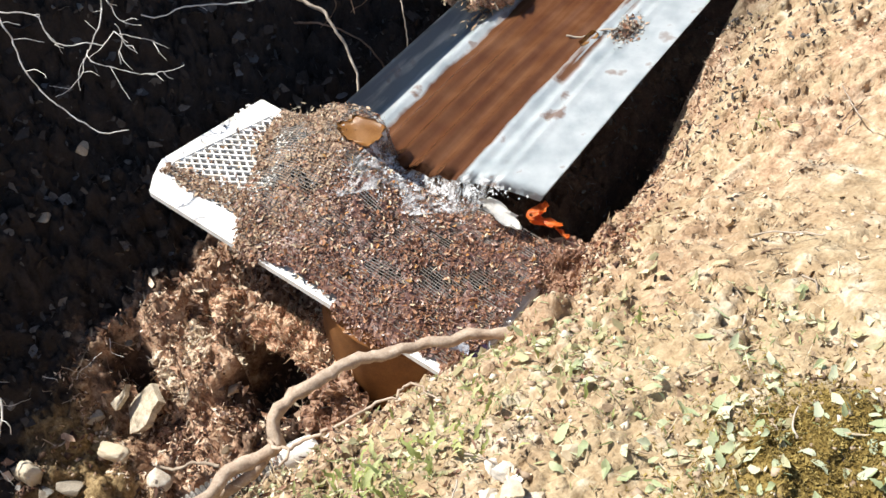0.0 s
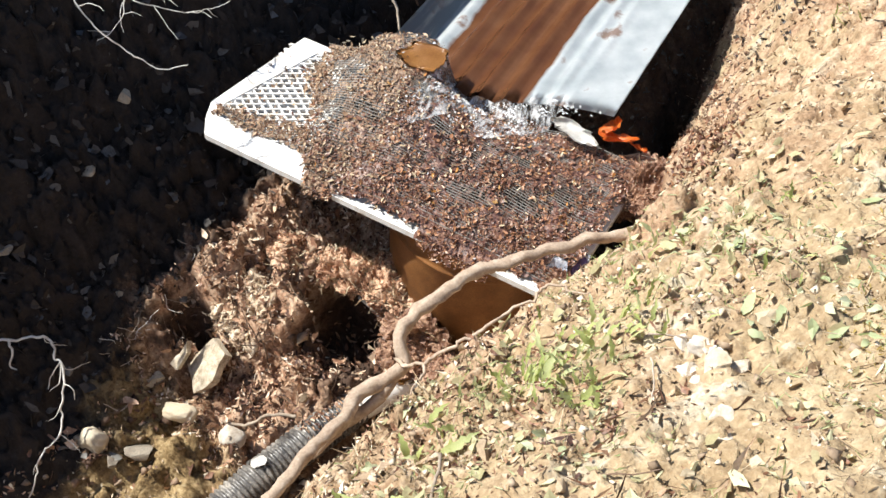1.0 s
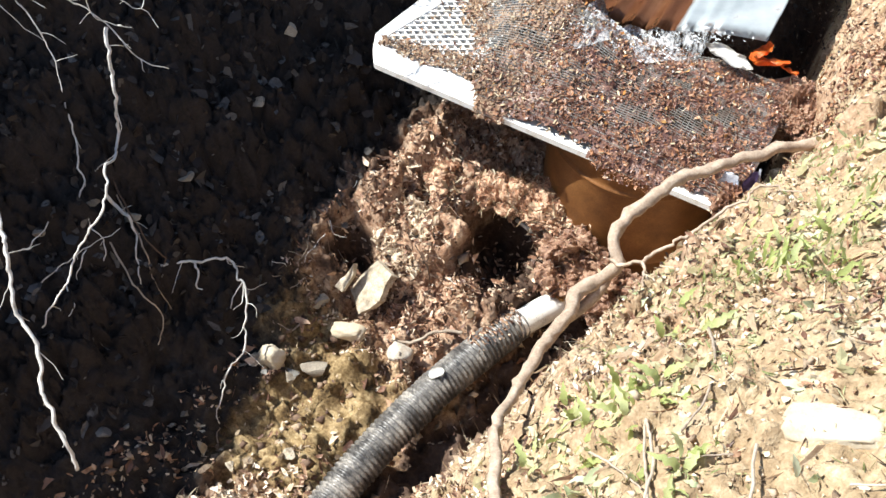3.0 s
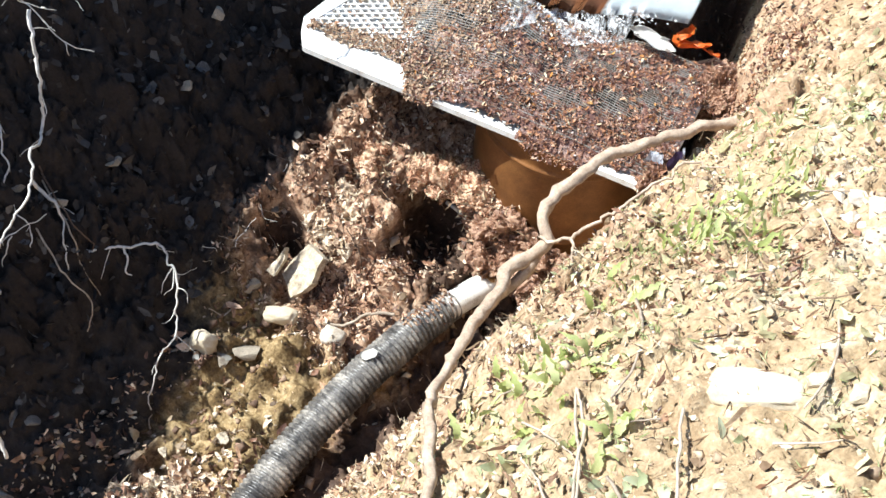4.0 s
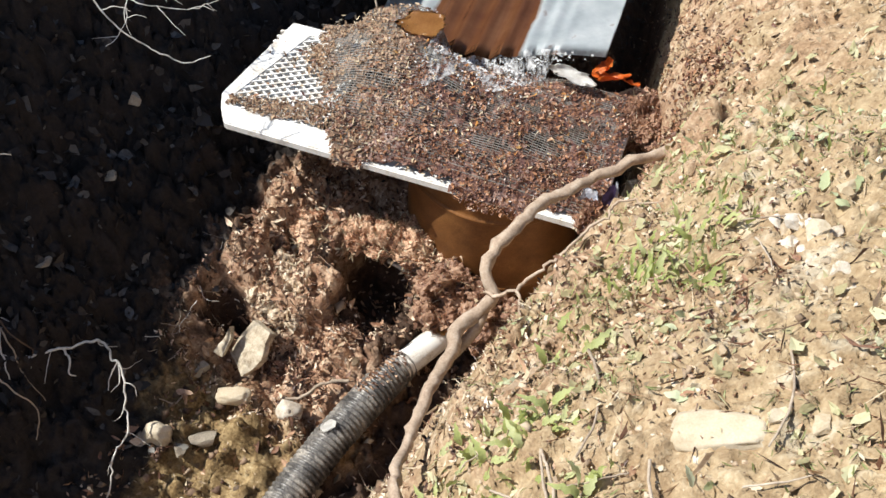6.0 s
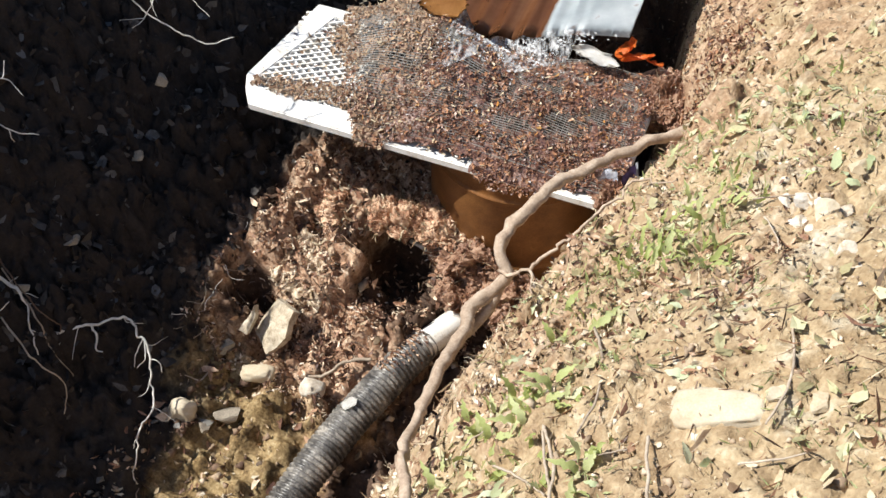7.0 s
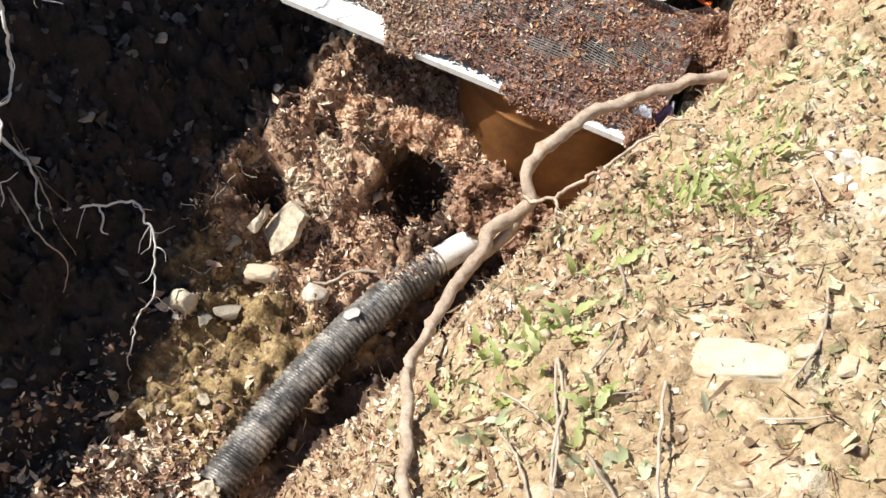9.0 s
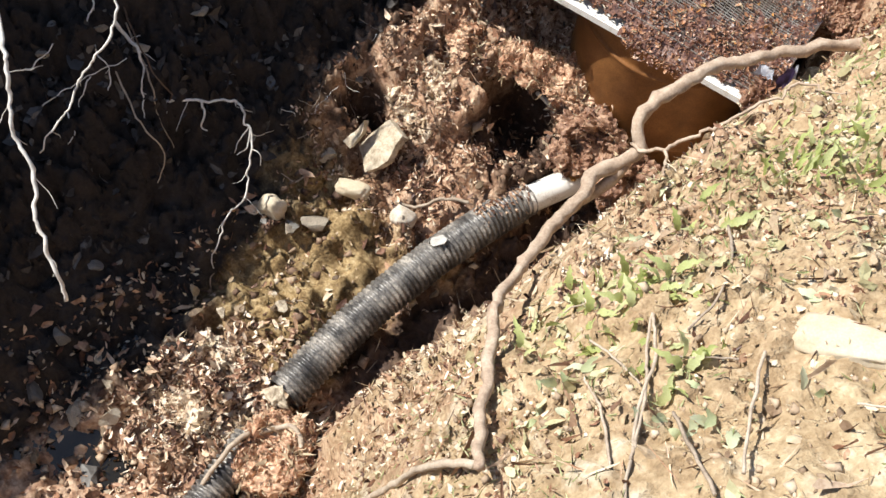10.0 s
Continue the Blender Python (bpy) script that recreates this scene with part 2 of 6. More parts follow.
def lattice_noise(x, y, size, seed=0):
    """Smooth noise in 0..1 with lumps of the given size."""
    u, v = np.asarray(x) / size + seed * 17.3, np.asarray(y) / size + seed * 9.7
    i, j = np.floor(u).astype(int), np.floor(v).astype(int)
    f, h = u - i, v - j
    f, h = f * f * (3 - 2 * f), h * h * (3 - 2 * h)
    a, b = TABLE[i % 256, j % 256], TABLE[(i + 1) % 256, j % 256]
    c, d = TABLE[i % 256, (j + 1) % 256], TABLE[(i + 1) % 256, (j + 1) % 256]
    return (a * (1 - f) + b * f) * (1 - h) + (c * (1 - f) + d * f) * h


def rise(a, b, v):
    v = np.clip((v - a) / (b - a), 0, 1)
    return v * v * (3 - 2 * v)


def heap(x, y, cx, cy, rx, ry, h):
    return h * np.exp(-(((x - cx) / rx) ** 2) - ((y - cy) / ry) ** 2)


NEAR_X = [-0.12, 0.15, 0.22, 0.32, 0.42, 0.52, 0.65, 0.80, 1.0, 1.3, 2.0, 4.0, 9.0]
NEAR_Z = [-0.16, -0.16, -0.04, 0.38, 0.75, 1.05, 1.18, 1.33, 1.46, 1.63, 1.95, 2.4, 2.8]
# Unseen crest of the far bank, raised and lowered to place its shadow's edge.
SHADE_CREST_Y = [-3.0, -2.16, -2.04, -1.92, -1.81, -1.63, -1.47, -1.32, -1.1, -0.8, -0.5, 0.5]
SHADE_CREST_RISE = [-0.3, -0.16, -0.09, -0.07, 0.0, 0.06, 0.04, 0.0, 0.01, 0.0, 0.05, 0.06]
FAR_X = [-9, -2.6, -2.12, -1.75, -1.33, -1.04, -0.72, -0.50, -0.35]
FAR_Z = [2.9, 2.35, 2.2, 1.62, 1.05, 0.63, 0.27, 0.06, 0]
MOUND_X = [-0.70, -0.62, -0.56, -0.47, -0.44, -0.30, -0.26, -0.24, -0.12, -0.05, 0.03]
MOUND_Y = [0.02, 0.06, 0.21, 0.23, 0.26, 0.28, 0.31, 0.49, 0.55, 0.57, 0.62]


def land(x, y):
    """Height of the ground without its small lumps: two banks, the bed between them, and the heap under the screen."""
    x, y = np.asarray(x, float), np.asarray(y, float)
    shift = 0.10 * rise(-0.1, -0.5, y) * rise(0.3, 0.5, x) + 0.13 * rise(-0.5, -0.85, y) - 0.42 * np.clip(y - 0.90, 0, 3)
    shift = shift - 0.03 * rise(0.1, -0.2, y) * rise(0.34, 0.2, x)
    shift = shift + 0.08 * rise(0.5, 0.65, y) * rise(1.3, 1.05, y) * rise(0.62, 0.46, x)
    near = np.interp(x - shift, NEAR_X, NEAR_Z) - 0.20 * rise(1.0, 1.6, y) * rise(0.25, 0.5, x - shift)
    lip = rise(1.10, 1.25, y)
    near = near + lip * (0.12 * np.exp(-(((x - shift - 0.49) / 0.05) ** 2)) - 0.45 * rise(0.48, 0.41, x - shift))
    # Out of view the far bank is shifted inward to widen its shade.
    far = np.interp(x - 0.07 * rise(-0.75, -1.2, y) - 0.6 * np.clip(-1.55 - y, 0, 1.2), FAR_X, FAR_Z)
    bed = 0.02 - 0.06 * rise(0, -0.8, y) + 0.12 * rise(0.02, 0.34, y) * rise(0.10, -0.05, x) + 0.20 * rise(0.6, 1.0, y) + 0.16 * rise(1.0, 2.6, y)
    bed = bed + 0.012 * np.clip(y + 0.8, -8, 0) + 0.10 * np.clip(y - 2.6, 0, 8)
    bed = bed - 0.06 * rise(0.03, 0.10, x) * rise(0.45, 0.3, y) - heap(x, y, -0.36, -0.98, 0.15, 0.30, 0.07)
    bed = bed - 0.03 * rise(-0.1, -0.3, y) * np.exp(-(((x + 0.25) / 0.15) ** 2))
    pipe_x = np.interp(y, [-0.60, -0.37, 0.0, 0.33], [0.085, 0.045, 0.016, 0.018])
    bed = bed - 0.12 * np.exp(-(((x - pipe_x - 0.125) / 0.062) ** 2)) * rise(-0.66, -0.58, y) * rise(0.42, 0.3, y)
    front = np.interp(x, MOUND_X, MOUND_Y)
    mound = (0.245 + 0.30 * (np.clip(y, 0, 0.76) - 0.28) + 0.05 * rise(-0.45, -0.62, x)) * rise(1.0, 0.8, y) * rise(0.12, 0.02, x)
    bed = np.maximum(bed, bed + (mound - bed) * rise(front - 0.035, front + 0.025, y))
    bed = bed - 0.38 * np.exp(-(((x + 0.20) / 0.14) ** 6) - ((y - 0.565 - 0.30 * (x + 0.175)) / 0.100) ** 6)
    z = np.maximum(np.maximum(near, far), bed)
    z = z + heap(x, y, 0.42, 1.06, 0.09, 0.12, 0.12) + heap(x, y, 0.58, 0.80, 0.05, 0.06, 0.10)
    z = z + np.interp(y, SHADE_CREST_Y, SHADE_CREST_RISE) * rise(-1.3, -1.62, x)
    return z - 0.21 * np.exp(-(((x + 0.535) / 0.080) ** 4) - ((y - 0.190) / 0.050) ** 4) - heap(x, y, -0.43, 0.085, 0.04, 0.035, 0.10) - heap(x + 0.40 * (y - 1.75), y, 0.10, 1.75, 0.12, 0.55, 0.32)


def chunks(x, y, size, seed=0):
    """Broken lumps of the given size, each tilted its own way, with crevices between them; about -0.5..0.5."""
    x, y = np.asarray(x, float), np.asarray(y, float)
    u = (x + 0.5 * size * lattice_noise(x, y, size * 0.7, seed)) / size + seed * 13.7
    v = (y + 0.5 * size * lattice_noise(y, x, size * 0.7, seed + 1)) / size + seed * 7.9
    i, j = np.floor(u).astype(int), np.floor(v).astype(int)
    near, next_near, h = np.full(u.shape, 9.0), np.full(u.shape, 9.0), np.zeros(u.shape)
    for di in (-1, 0, 1):
        for dj in (-1, 0, 1):
            a, b = (i + di) % 256, (j + dj) % 256
            du, dv = u - (i + di) - TABLE[a, b], v - (j + dj) - TABLE[(b + 77) % 256, a]
            d = np.hypot(du, dv)
            closer = d < near
            own = TABLE[(a + 131) % 256, (b + 55) % 256] - 0.5 + du * (TABLE[(a + 40) % 256, b] - 0.5) + dv * (TABLE[a, (b + 90) % 256] - 0.5)
            next_near = np.where(closer, near, np.minimum(next_near, d))
            near, h = np.where(closer, d, near), np.where(closer, own, h)
    return h - 0.55 * (1 - np.clip((next_near - near) / 0.22, 0, 1))


def ground_z(x, y):
    """The ground with its lumps and clods."""
    z = land(x, y)
    x, y = np.asarray(x, float), np.asarray(y, float)
    outside = np.maximum(np.maximum(np.abs(x) - 1.75, y - 2.5), np.maximum(-1.4 - y, 0))
    keep = rise(0.7, 0.0, outside)
    z = z + 0.16 * (lattice_noise(x, y, 2.2, 6) - 0.5) * rise(1.2, 3.0, outside)
    bed = rise(0.45, 0.2, z) * rise(-0.8, -0.5, x)
    far = rise(-0.5, -0.8, np.asarray(x))
    z = z + keep * (lattice_noise(x, y, 0.30) - 0.5) * 0.05
    z = z + keep * (lattice_noise(x, y, 0.11, 1) - 0.5) * (0.040 + 0.07 * bed + 0.08 * far)
    z = z + keep * (lattice_noise(x, y, 0.045, 2) - 0.5) * (0.030 + 0.035 * bed + 0.03 * far)
    silt = rise(0.05, -0.15, y)
    patch = rise(0.35, 0.65, lattice_noise(x, y, 0.17, 5)) * (1 - bed) * (1 - far)
    near_edge = rise(1.0, 0.5, x) * (1 - bed) * (1 - far)
    crumb = rise(0.15, 0.5, y) * rise(1.35, 1.05, x) * rise(1.5, 1.0, y) * (1 - bed) * (1 - far)
    z = z + keep * chunks(x, y, 0.033, 9) * 0.020 * crumb
    z = z + keep * chunks(x, y, 0.060, 2) * (0.045 * bed * (1 - 0.5 * silt) + 0.055 * far + 0.014 * patch + 0.026 * near_edge)
    z = z + keep * chunks(x, y, 0.024, 5) * (0.018 * bed * (1 - 0.6 * silt) + 0.022 * far + 0.004 + 0.006 * rise(0.6, 0.2, y) * (1 - bed) * (1 - far) + 0.009 * patch + 0.006 * near_edge)
    return z + keep * (lattice_noise(x, y, 0.02, 3) - 0.5) * (0.010 + 0.006 * bed)


def on(x, y, lift=0.0):
    return Vector((x, y, float(ground_z(x, y)) + lift))


def slope(x, y, e=0.03):
    """Upward normals of the ground."""
    gx = (ground_z(x + e, y) - ground_z(x - e, y)) / (2 * e)
    gy = (ground_z(x, y + e) - ground_z(x, y - e)) / (2 * e)
    n = np.stack([-gx, -gy, np.ones_like(gx)], -1)
    return n / np.linalg.norm(n, axis=-1, keepdims=True)


def scatter(name, at, normals, sizes, mat, tilt=0.5, slim=0.55, curl=0.3):
    """Curled torn leaves of seven facets each, lying roughly along the surface."""
    k = len(at)
    n = normals + RNG.normal(0, tilt, (k, 3))
    n /= np.linalg.norm(n, axis=1, keepdims=True)
    a = np.cross(n, RNG.normal(0, 1, (k, 3)))
    a /= np.linalg.norm(a, axis=1, keepdims=True) + 1e-9
    b = np.cross(n, a)
    w = sizes * slim * RNG.uniform(0.5, 1.3, k)
    c = sizes * curl * RNG.uniform(-0.4, 1.0, k)
    s = sizes
    col = lambda v: np.asarray(v)[:, None]  # noqa: E731
    pts = []
    for j in range(7):
        ang = 2 * math.pi * (j + RNG.uniform(-0.35, 0.35, k)) / 7
        r = RNG.uniform(0.26, 0.54, k) if 0 < j else np.full(k, 0.56)
        u, v = np.cos(ang) * r, np.sin(ang) * r
        pts.append(at + a * col(s * u) + b * col(w * v) + n * col(c * (1.6 * u * u + RNG.uniform(-0.3, 0.5, k))))
    pts.append(at - n * col(s * 0.02))
    f = np.array([[j, (j + 1) % 7, 7] for j in range(7)])
    faces = (np.arange(k)[:, None, None] * 8 + f).reshape(-1, 3)
    return soup(name, np.stack(pts, 1).reshape(-1, 3), faces, mat)


def clods(name, x, y, sizes, mat, label, sink=0.25):
    """Many small broken lumps lying on the ground, eight uneven facets each."""
    k = len(x)
    ball = np.array([[1, 0, 0], [-1, 0, 0], [0, 1, 0], [0, -1, 0], [0, 0, 1], [0, 0, -1]], float)
    f = np.array([[0, 2, 4], [2, 1, 4], [1, 3, 4], [3, 0, 4], [2, 0, 5], [1, 2, 5], [3, 1, 5], [0, 3, 5]])
    ang = RNG.uniform(0, 6.28, k)
    c, s = np.cos(ang), np.sin(ang)
    v = ball[None] * RNG.uniform(0.55, 1.1, (k, 6, 1)) * sizes[:, None, None] * 0.5 + RNG.normal(0, 0.09, (k, 6, 3)) * sizes[:, None, None]
    v = v * np.stack([RNG.uniform(0.8, 1.5, k), np.ones(k), RNG.uniform(0.45, 0.9, k)], 1)[:, None, :]
    turned = np.stack([v[..., 0] * c[:, None] - v[..., 1] * s[:, None], v[..., 0] * s[:, None] + v[..., 1] * c[:, None], v[..., 2]], -1)
    at = np.stack([x, y, ground_z(x, y) + sizes * (0.3 - sink)], 1)
    faces = (np.arange(k)[:, None, None] * 6 + f).reshape(-1, 3)
    return tagged(soup(name, (turned + at[:, None]).reshape(-1, 3), faces, mat, smooth=True), label, "clods", kind="stuff")


def tube(bm, path, radii, sides=8, wobble=0.0, cap=True, crook=0.0):
    """A round limb along a path, smoothed by a spline, with radii given at its points."""
    pts = [Vector(p) for p in path]
    fine, rads = [], []
    for i in range(len(pts) - 1):
        p0, p1, p2, p3 = pts[max(i - 1, 0)], pts[i], pts[i + 1], pts[min(i + 2, len(pts) - 1)]
        steps = max(2, min(10, int((p2 - p1).length / max(radii[i], 0.004) / 1.2)))
        for s in range(steps):
            t = s / steps
            q = 0.5 * (2 * p1 + (p2 - p0) * t + (2 * p0 - 5 * p1 + 4 * p2 - p3) * t * t + (3 * p1 - p0 - 3 * p2 + p3) * t**3)
            fine.append(q)
            rads.append(radii[i] * (1 - t) + radii[i + 1] * t)
    fine.append(pts[-1])
    rads.append(radii[-1])
    if crook:
        fine = [q + noise.noise_vector(q * 22) * crook + noise.noise_vector(q * 55) * crook * 0.5 for q in fine]
    rings, up = [], Vector((0.3, 0.2, 0.93))
    for i, q in enumerate(fine):
        d = (fine[min(i + 1, len(fine) - 1)] - fine[max(i - 1, 0)]).normalized()
        side = d.cross(up)
        side = side.normalized() if side.length > 1e-4 else Vector((1, 0, 0))
        other = d.cross(side)
        ring = []
        for j in range(sides):
            ang = 2 * math.pi * j / sides
            r = rads[i] * (1 + wobble * (noise.noise(q * 40 + Vector((j * 1.7, 0, 0)))))
            ring.append(bm.verts.new(q + (side * math.cos(ang) + other * math.sin(ang)) * r))
        rings.append(ring)
    for a, b in zip(rings, rings[1:]):
        for j in range(sides):
            bm.faces.new((a[j], a[(j + 1) % sides], b[(j + 1) % sides], b[j]))
    if cap:
        bm.faces.new(rings[0][::-1])
        bm.faces.new(rings[-1])


def limb(name, path, radii, mat, parent=None, sides=8, wobble=0.15, label="", crook=0.0):
    bm = bmesh.new()
    tube(bm, path, radii, sides, wobble, True, crook)
    bmesh.ops.recalc_face_normals(bm, faces=bm.faces)
    return part(name, bm, mat, parent, label)


def rock_mesh(bm, size, seed, rough=0.22, cuts=3):
    """A broken stone: a ball cut flat by random planes and roughened."""
    bmesh.ops.create_icosphere(bm, subdivisions=cuts, radius=0.5)
    r = random.Random(seed)
    planes = [(Vector((r.gauss(0, 1), r.gauss(0, 1), r.gauss(0, 1))).normalized(), r.uniform(0.14, 0.38)) for _ in range(16)]
    off = Vector((seed * 3.1, seed * 1.7, 0))
    for v in bm.verts:
        for n, d in planes:
            over = v.co.dot(n) - d
            if over > 0:
                v.co -= n * over * 0.97
        v.co += v.co.normalized() * (noise.fractal(v.co * 4 + off, 1.0, 2.0, 3) * rough * 0.16)
        v.co = Vector((v.co.x * size[0], v.co.y * size[1], v.co.z * size[2])) * 1.25


def rock(name, x, y, size, mat, label, seed, turn=(0, 0, 0), sink=0.3, z=None, category="stone", rough=0.22, cuts=3):
    bm = bmesh.new()
    rock_mesh(bm, size, seed, rough, cuts)
    ob = part(name, bm, mat, smooth=False)
    p = on(x, y)
    ob.matrix_basis = pose(x, y, (p.z if z is None else z) + size[2] * (0.5 - sink), *turn)
    return tagged(ob, label, category)


def scatter_on(ob, k, lo, hi, mat, name, label, tilt=0.8, slim=0.5, curl=0.3, upward=-0.2):
    """Leaves stuck to the upper faces of a mesh."""
    m = ob.matrix_basis
    polys = [p for p in ob.data.polygons if (m.to_3x3() @ p.normal).normalized().z > upward]
    area = np.array([p.area for p in polys])
    pick = RNG.choice(len(polys), k, p=area / area.sum())
    at, nor = np.zeros((k, 3)), np.zeros((k, 3))
    for i, q in enumerate(pick):
        p = polys[q]
        w = RNG.dirichlet([1] * len(p.vertices))
        c = sum((ob.data.vertices[v].co * float(f) for v, f in zip(p.vertices, w)), Vector())
        n = (m.to_3x3() @ p.normal).normalized()
        at[i], nor[i] = (m @ c) + n * 0.004, n
    return tagged(scatter(name, at, nor, RNG.uniform(lo, hi, k), mat, tilt, slim, curl), label, "leaves", kind="stuff")

# ---------------------------------------------------------------- ground


def axis(lo, hi, step, reach):
    """Even steps from lo to hi, then ever longer ones out to reach on both sides."""
    core, out, d = list(np.arange(lo, hi, step)), [], step
    while sum(out) < reach:
        d *= 1.25
        out.append(d)
    run = np.cumsum(out)
    return np.array([*(lo - run[::-1]), *core, *(core[-1] + run)])


def build_ground():
    xs, ys = axis(-1.75, 1.75, 0.0085, 260), axis(-1.4, 2.5, 0.0085, 260)
    X, Y = np.meshgrid(xs, ys, indexing="ij")
    Z = ground_z(X, Y)
    ny = len(ys)
    i, j = np.meshgrid(np.arange(len(xs) - 1), np.arange(ny - 1), indexing="ij")
    k = (i * ny + j).ravel()
    faces = np.stack([k, k + ny, k + ny + 1, k + 1], 1)
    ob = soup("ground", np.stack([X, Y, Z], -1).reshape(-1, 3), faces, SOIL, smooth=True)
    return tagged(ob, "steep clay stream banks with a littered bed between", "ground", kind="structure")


build_ground()


def build_water():
    xs, ys = np.linspace(-0.75, 0.45, 60), np.linspace(-3.2, -0.70, 120)
    X, Y = np.meshgrid(xs, ys, indexing="ij")
    Z = -0.045 + 0.012 * np.clip(Y + 0.8, -8, 0) + (lattice_noise(X, Y, 0.05, 5) - 0.5) * 0.004
    i, j = np.meshgrid(np.arange(59), np.arange(119), indexing="ij")
    k = (i * 120 + j).ravel()
    ob = soup("water", np.stack([X, Y, Z], -1).reshape(-1, 3), np.stack([k, k + 120, k + 121, k + 1], 1), POND, smooth=True)
    tagged(ob, "shallow dark stream water between stones", "water", kind="structure")


build_water()

# ---------------------------------------------------------------- drum and screen
DRUM = (-0.022, 0.918)


def build_drum():
    drum = base("steel_drum", (*DRUM, 0.05))
    bm = bmesh.new()
    prof = [(0.0, 0.285)]
    for zc in (0.21, 0.515):
        prof += [(zc - 0.014, 0.285), (zc - 0.006, 0.288), (zc, 0.291), (zc + 0.005, 0.288), (zc + 0.009, 0.283), (zc + 0.02, 0.285)]
    prof += [(0.60, 0.285)]
    rings = []
    for z, r in prof:
        ring = []
        for a in range(64):
            t = 2 * math.pi * a / 64
            dent = 1 + 0.012 * noise.noise(Vector((math.cos(t) * 2, math.sin(t) * 2, z * 5)))
            ring.append(bm.verts.new((r * dent * math.cos(t), r * dent * math.sin(t), z)))
        rings.append(ring)
    for a, b in zip(rings, rings[1:]):
        for j in range(64):
            bm.faces.new((a[j], a[(j + 1) % 64], b[(j + 1) % 64], b[j]))
    bm.faces.new(rings[0][::-1])
    part("drum_wall", bm, RUST, drum)
    bm = bmesh.new()
    ring = [(0.285 * math.cos(2 * math.pi * a / 40), 0.285 * math.sin(2 * math.pi * a / 40), 0.6) for a in range(41)]
    tube(bm, ring, [0.008] * 41, 6, cap=False)
    part("rim", bm, RUST, drum)
    bm = bmesh.new()
    bmesh.ops.create_circle(bm, cap_ends=True, radius=0.28, segments=40)
    bmesh.ops.translate(bm, verts=bm.verts, vec=(0, 0, 0.5))
    part("water_surface", bm, POND, drum, "dark water inside the drum")
    tagged(drum, "rusty orange-brown steel drum with rolled hoops, under the screen", "drum")


build_drum()

PANEL_AT, PANEL_TURN = (-0.708, 0.417, 0.69), math.degrees(math.atan2(0.2666, 0.9637))
PANEL = pose(*PANEL_AT, 0, 0, PANEL_TURN)


def pile(u, v):
    """Height of the leaf-covered wire mesh over the plastic panel."""
    u, v = np.asarray(u, float), np.asarray(v, float)
    h = 0.008 + np.minimum(v, 0.36) * (0.06 + 0.36 * np.exp(-(((u - 0.42) / 0.2) ** 2)))
    h = h + 0.05 * rise(0.40, 0.60, u) * rise(0.0, 0.05, v) * rise(0.52, 0.30, v)
    h = h * (1 - 0.35 * rise(0.85, 1.10, u)) * (1 - 0.85 * rise(0.42, 0.53, v) * rise(0.46, 0.55, u) * rise(0.95, 0.80, u))
    return h + 0.012 * (lattice_noise(u, v, 0.12, 4) - 0.4) * rise(0.0, 0.1, v)


# Dark brown that stands for the shade seen through the lattice gaps.
TRAY_SHADE = material("tray_shade", [(0.3, (0.02, 0.012, 0.01)), (0.5, (0.06, 0.04, 0.03)), (0.7, (0.20, 0.15, 0.11))], 40, 0.8, bump=0.6)


